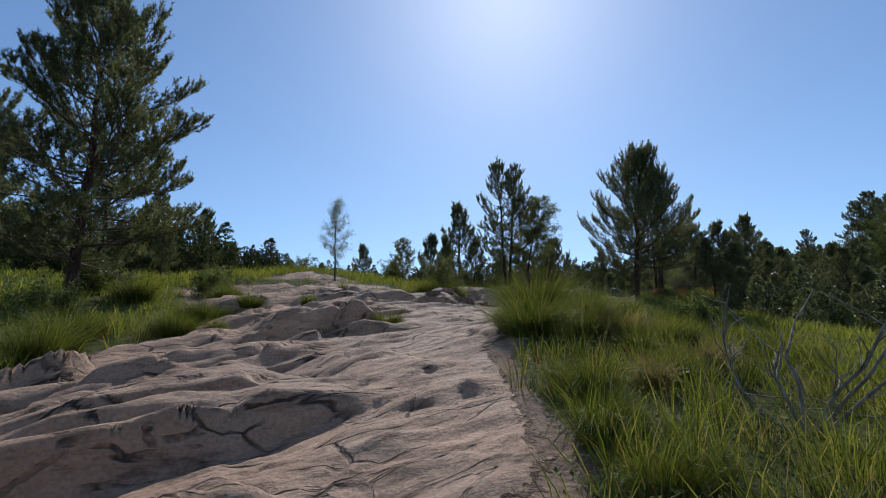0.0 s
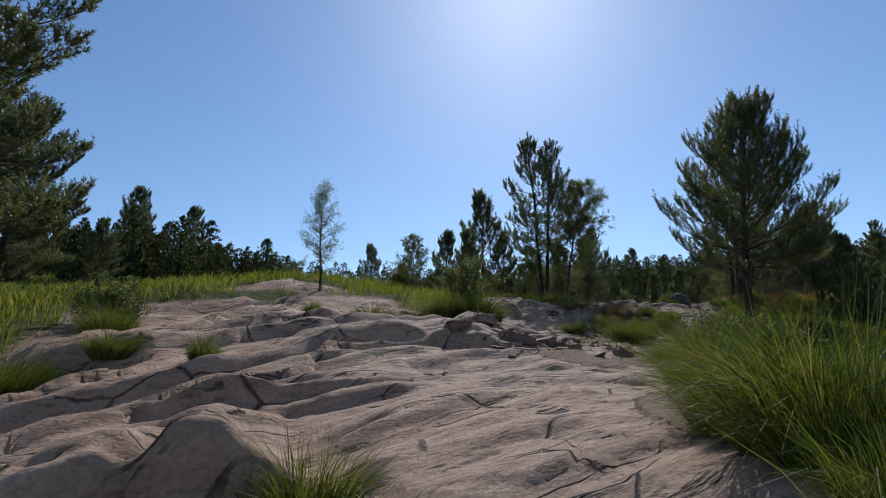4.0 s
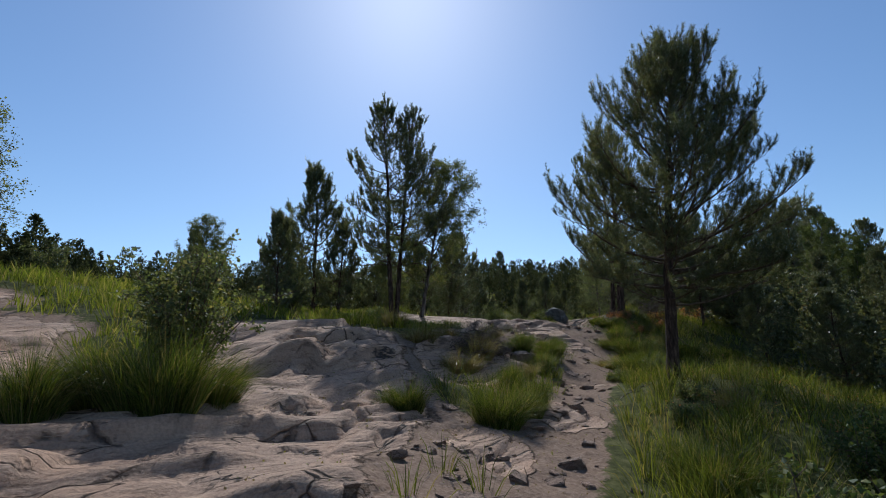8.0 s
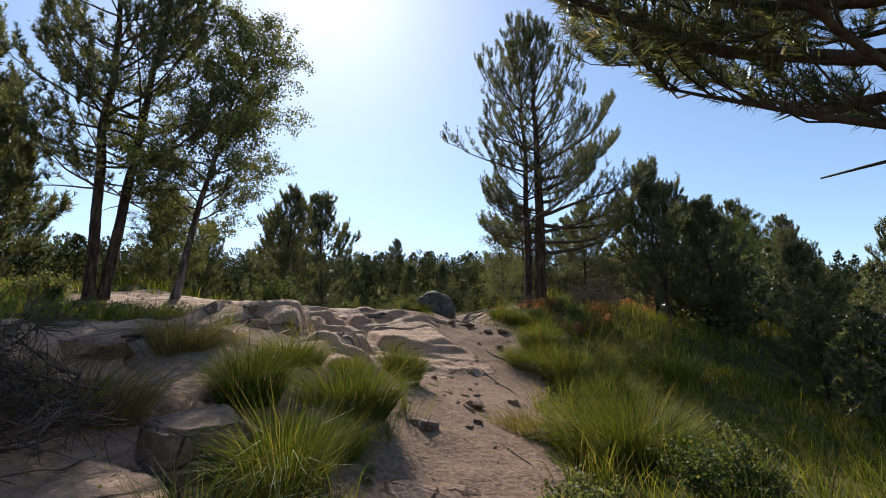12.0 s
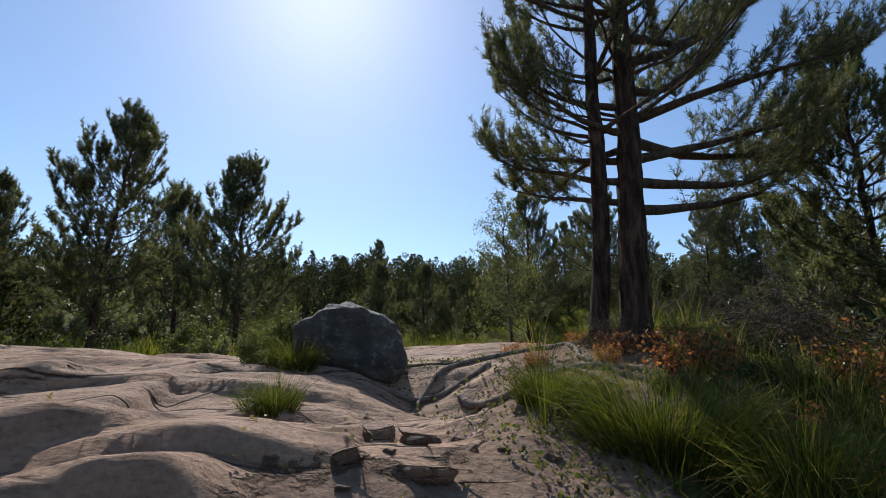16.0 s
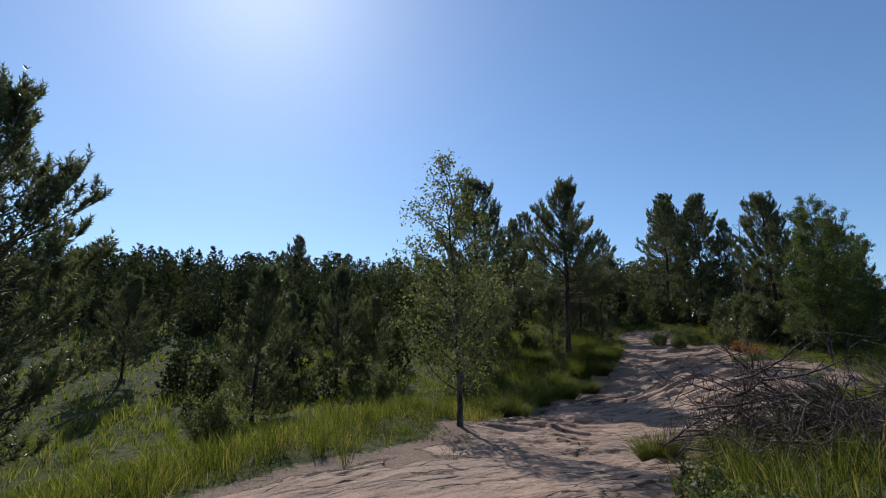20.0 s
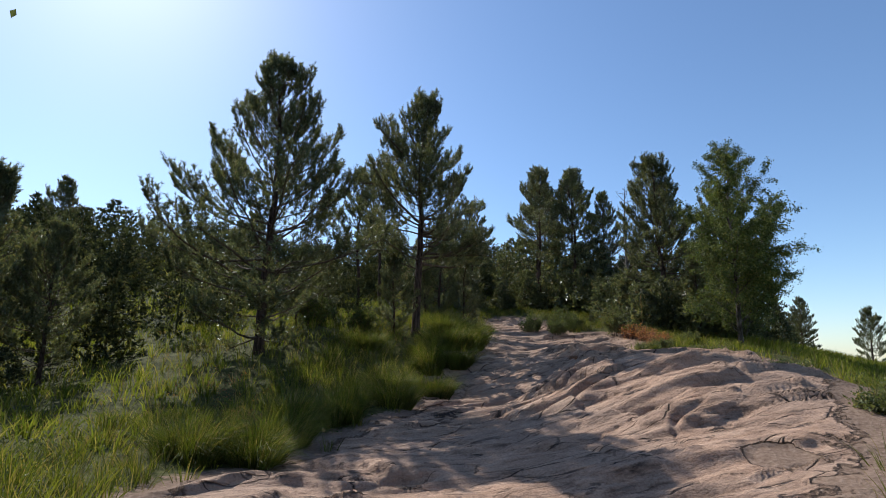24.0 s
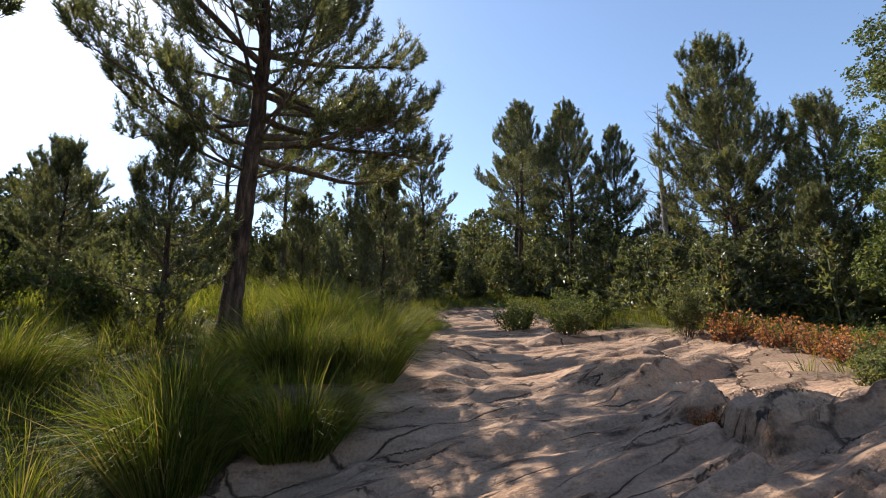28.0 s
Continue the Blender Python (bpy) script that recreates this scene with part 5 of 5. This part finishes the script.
fern = stand(make_bush(124, 0.42, 0.75, 3600, 0.04, BIRCH_LEAF, "bright green low shrub spreading over the ground", "low_shrub", "shrub"), 15.7, 33.4)
for i, (x, y, scale) in enumerate([(16.6, 34.3, 1.1), (15.0, 32.7, 0.8), (16.2, 33.2, 1.0), (17.3, 34.9, 0.9), (14.6, 31.9, 0.7), (10.6, 35.2, 1.1), (9.8, 34.4, 1.0), (18.9, 35.4, 0.8), (7.5, 19.2, 0.8), (6.6, 18.2, 0.8), (8.2, 22.4, 0.8), (3.4, 10.6, 1.0), (34.8, 43.6, 0.9), (36.2, 43.6, 1.0), (39.0, 43.6, 1.2), (3.3, 30.2, 1.2), (4.6, 28.8, 1.0), (31.0, 39.6, 1.0), (28.0, 38.2, 1.0), (12.7, 29.3, 0.5), (13.3, 29.6, 0.6), (13.9, 30.0, 0.6), (12.9, 28.6, 0.6), (13.7, 29.2, 0.7), (14.4, 30.6, 0.6), (14.2, 31.4, 0.5)]):
    copy_thing(fern, spot(x, y, 83 * i, scale))
for i, (x, y, scale) in enumerate([(12.9, 28.7, 0.5), (13.4, 29.9, 0.45), (12.3, 30.3, 0.25), (12.7, 29.9, 0.3), (13.0, 30.1, 0.35), (13.8, 28.4, 0.6), (12.9, 31.6, 0.35), (13.3, 31.9, 0.4), (14.2, 32.0, 0.5)]):
    copy_thing(rust_bush, spot(x, y, 67 * i, scale))


# ---- boulder, stones, roots, dead wood ----
def make_stone(seed, rough=0.25, cuts=7, flat=0.7, div=3):
    """A weathered block: a ball cut by planes, then worn."""
    rng = np.random.default_rng(seed)
    bm = bmesh.new()
    bmesh.ops.create_icosphere(bm, subdivisions=div, radius=0.5)
    planes = [(unit(rng.normal(size=3)), rng.uniform(0.24, 0.42)) for _ in range(cuts)]
    for v in bm.verts:
        p = np.array(v.co)
        for n, d in planes:
            over = p @ n - d
            if over > 0:
                p = p - n * over * 0.92
        q = Vector(p)
        p = p * (1 + rough * 0.22 * noise.noise(q * 3.1 + Vector((seed, 0, 0))) + rough * 0.10 * noise.noise(q * 9 + Vector((0, seed, 0))))
        v.co = (p[0], p[1], p[2] * flat)
    me = bpy.data.meshes.new("stone")
    bm.to_mesh(me)
    bm.free()
    me.polygons.foreach_set("use_smooth", np.full(len(me.polygons), True))
    return me


boulder_mesh = make_stone(137, 0.9, 3, 0.95, 5)
boulder_mesh.materials.append(GREY_STONE)
boulder = tagged(new("boulder", boulder_mesh), "grey lichened boulder resting on the sandstone slab", "boulder")
boulder.matrix_basis = pose(10.97, 31.25, z_at(10.97, 31.25) + 0.14, 0, 8, 20) @ Matrix.Diagonal((1.05, 0.95, 0.84, 1))


def make_block(seed, flat):
    """A broken block of bedded rock: a hull of a few corners with worn edges."""
    rng = np.random.default_rng(seed)
    bm = bmesh.new()
    for i in range(16):
        p = np.array([(i & 1) - 0.5, (i >> 1 & 1) - 0.5, (i >> 2 & 1) - 0.5]) * rng.uniform(0.62, 1.05, 3)
        bm.verts.new((p[0] + 0.15 * p[2], p[1], p[2] * flat))
    hull = bmesh.ops.convex_hull(bm, input=bm.verts)
    bmesh.ops.delete(bm, geom=[v for v in hull["geom_interior"] if isinstance(v, bmesh.types.BMVert)], context="VERTS")
    bmesh.ops.dissolve_limit(bm, angle_limit=0.2, verts=bm.verts, edges=bm.edges)
    bmesh.ops.bevel(bm, geom=bm.edges[:], offset=0.05, segments=2, affect="EDGES")
    bmesh.ops.triangulate(bm, faces=bm.faces[:])
    bmesh.ops.subdivide_edges(bm, edges=[e for e in bm.edges if e.calc_length() > 0.2], cuts=2, use_grid_fill=True)
    for v in bm.verts:
        v.co += Vector(noise.noise_vector(v.co * 3.5 + Vector((seed, 0, 0)))) * 0.05 + Vector(noise.noise_vector(v.co * 11)) * 0.016
    me = bpy.data.meshes.new("stone")
    bm.to_mesh(me)
    bm.free()
    return me


STONE_MESHES = [make_block(140 + i, (0.45, 0.6, 0.75, 0.35, 0.5, 0.7)[i]) for i in range(6)]
for me in STONE_MESHES:
    me.materials.append(STONE)
srng = np.random.default_rng(150)


def lay_stones(count, way, small, large, label, group):
    x1, y1, x2, y2, r1, r2 = way
    f = srng.uniform(size=count)
    spread = (r1 + (r2 - r1) * f) * 0.55
    xs, ys = x1 + (x2 - x1) * f + srng.normal(size=count) * spread, y1 + (y2 - y1) * f + srng.normal(size=count) * spread
    for x, y, z in zip(xs, ys, land_height(xs, ys)):
        size = small + (large - small) * srng.uniform() ** 3
        ob = new("stone", STONE_MESHES[srng.integers(0, 6)])
        ob.matrix_basis = pose(x, y, z + size * 0.04, srng.normal() * 12, srng.normal() * 12, srng.uniform(0, 360)) @ Matrix.Diagonal((size * srng.uniform(0.8, 1.5), size, size * srng.uniform(0.6, 1.0), 1))
        tagged(ob, label, "stone", group)


lay_stones(105, (1.4, 13.6, 3.8, 17.8, 1.3, 1.2), 0.05, 0.26, "loose sandstone lying on the trail", "loose stones on the trail")
lay_stones(60, (3.8, 17.8, 6.0, 20.6, 1.0, 0.6), 0.04, 0.24, "loose sandstone lying on the trail", "loose stones on the trail")
lay_stones(45, (6.2, 20.6, 10.0, 27.0, 0.5, 0.7), 0.04, 0.22, "loose sandstone lying on the trail", "loose stones on the trail")
lay_stones(26, (10.2, 27.6, 11.4, 30.4, 0.8, 0.9), 0.05, 0.26, "broken sandstone block below the slab", "broken blocks below the slab")
lay_stones(22, (5.0, 22.2, 6.2, 26.0, 0.9, 0.9), 0.1, 0.38, "broken sandstone block among the grass", "broken blocks among the grass")
lay_stones(26, (0.2, 12.6, 1.6, 14.6, 0.8, 0.8), 0.08, 0.4, "broken sandstone block at the slab's edge", "blocks at the slab's edge")

for x, y, size, turn in [(0.5, 13.0, 0.62, 20), (0.95, 13.4, 0.55, 60), (0.15, 13.5, 0.5, 100), (0.75, 13.95, 0.6, 150), (-0.25, 13.0, 0.4, 200), (1.3, 13.8, 0.42, 250), (0.45, 14.5, 0.45, 300)]:
    ob = new("stone", STONE_MESHES[int(turn) % 6])
    ob.matrix_basis = pose(x, y, z_at(x, y) - size * 0.06, 16 - turn % 23, turn % 31 - 14, turn) @ Matrix.Diagonal((size * 0.95, size * 0.7, size * 0.6, 1))
    tagged(ob, "dark broken sandstone block sunk in the slab", "stone", "blocks at the slab's edge")


pale = new("stone", STONE_MESHES[2])
pale.matrix_basis = pose(6.05, 23.0, z_at(6.05, 23.0) + 0.1, 6, -8, 35) @ Matrix.Diagonal((0.5, 0.42, 0.42, 1))
tagged(pale, "rounded pale sandstone beside a grass tussock", "stone", "loose stones on the trail")


def ground_root(seed, start, heading, length, thick, label="pale exposed tree root across the trail"):
    rng = np.random.default_rng(seed)
    heap = Heap()
    x, y, a = start[0], start[1], radians(90 - heading)
    pts = []
    n = int(length / 0.09)
    for i in range(n + 1):
        pts.append((x, y, thick * 0.45 - 0.04 * (i > n - 2)))
        a += rng.normal() * 0.16
        x, y = x + math.cos(a) * 0.09, y + math.sin(a) * 0.09
    pts = np.array(pts)
    pts[:, 2] += land_height(pts[:, 0], pts[:, 1])
    pts[1:-1, 2] = (pts[:-2, 2] + pts[1:-1, 2] + pts[2:, 2]) / 3
    heap.tube(pts, np.linspace(thick, thick * 0.4, n + 1) * (1 + 0.15 * rng.normal(size=n + 1)), 7)
    return tagged(new("tree_root", heap.mesh("tree_root", ROOT_WOOD)), label, "root", "roots across the trail")


for i, (x, y, heading, length, thick) in enumerate([(13.2, 30.9, 262, 2.9, 0.075), (13.0, 30.75, 240, 2.6, 0.06), (12.5, 30.6, 195, 2.2, 0.065), (11.75, 30.6, 178, 2.2, 0.07), (12.2, 30.9, 268, 2.0, 0.05), (11.4, 30.2, 205, 1.2, 0.03), (12.6, 31.2, 285, 1.9, 0.045), (13.1, 31.2, 310, 1.8, 0.05),
                                                     (9.9, 26.8, 170, 1.6, 0.03), (10.2, 25.6, 200, 1.3, 0.025), (10.5, 27.8, 195, 1.6, 0.03), (6.6, 20.6, 215, 1.5, 0.025), (7.6, 20.5, 250, 1.4, 0.03), (6.2, 20.0, 190, 1.1, 0.02), (8.4, 23.6, 185, 1.1, 0.022), (9.2, 25.2, 200, 0.9, 0.02)]):
    ground_root(160 + i, (x, y), heading, length * 0.8, thick * 0.48)


def make_brush(seed, wide, high, count, name="brush_pile", label="tangled pile of dry grey branches", category="brush pile"):
    rng = np.random.default_rng(seed)
    thing = tagged(new(name), label, category)
    for i in range(count):
        heap = Heap()
        a, r = rng.uniform(0, 6.28), math.sqrt(rng.uniform()) * wide
        z = max(-0.05, rng.uniform(-0.1, 1) * high * (1 - (r / wide) ** 2))
        b = a + 3.14 + rng.normal() * 0.9
        pts = curve_line((r * math.cos(a), r * math.sin(a), z), (math.cos(b), math.sin(b), rng.uniform(-0.15, 0.3)), rng.uniform(0.5, 1.4), rng.uniform(-0.4, 0.5), rng, 6, 0.16)
        pts[:, 2] = np.maximum(pts[:, 2], -0.06)
        heap.tube(pts, np.linspace(rng.uniform(0.006, 0.02), 0.003, 7), 4)
        for j in range(12):
            q, e = along(pts, rng.uniform(0.2, 0.98))
            heap.tube(curve_line(q, unit(e + rng.normal(size=3) * 0.7), rng.uniform(0.15, 0.6), 0.1, rng, 3, 0.25), [0.006, 0.005, 0.004, 0.003], 3)
        part_of(thing, "branch", heap.mesh("branch", BRUSH_WOOD))
    return thing


brush = make_brush(171, 1.6, 1.0, 140)
stand(brush, 20.2, 35.3, 0, 1.1)
for i, (x, y, scale, turn) in enumerate([(14.6, 29.8, 0.5, 120), (13.15, 30.25, 0.24, 40), (4.9, 22.8, 0.5, 300), (21.6, 35.0, 0.9, 80)]):
    copy_thing(brush, spot(x, y, turn, scale))


def make_bare_shrub(seed, h):
    rng = np.random.default_rng(seed)
    heap = Heap()
    for i in range(9):
        a = i * 2.4
        pts = curve_line((0.04 * math.cos(a), 0.04 * math.sin(a), -0.08), (math.cos(a) * 0.7, math.sin(a) * 0.7, 0.9), h * rng.uniform(0.6, 1.1), 0.1, rng, 7, 0.2)
        heap.tube(pts, np.linspace(0.02, 0.005, 8), 5)
        for j in range(7):
            q, e = along(pts, rng.uniform(0.2, 0.95))
            heap.tube(curve_line(q, unit(e + rng.normal(size=3) * 0.8), h * rng.uniform(0.15, 0.4), 0.15, rng, 4, 0.22), [0.007, 0.006, 0.005, 0.004, 0.003], 4)
    return tagged(new("bare_shrub", heap.mesh("bare_shrub", DEAD_WOOD)), "leafless grey shrub with crooked stems in the grass", "shrub")


stand(make_bare_shrub(181, 1.7), 3.0, 4.3)
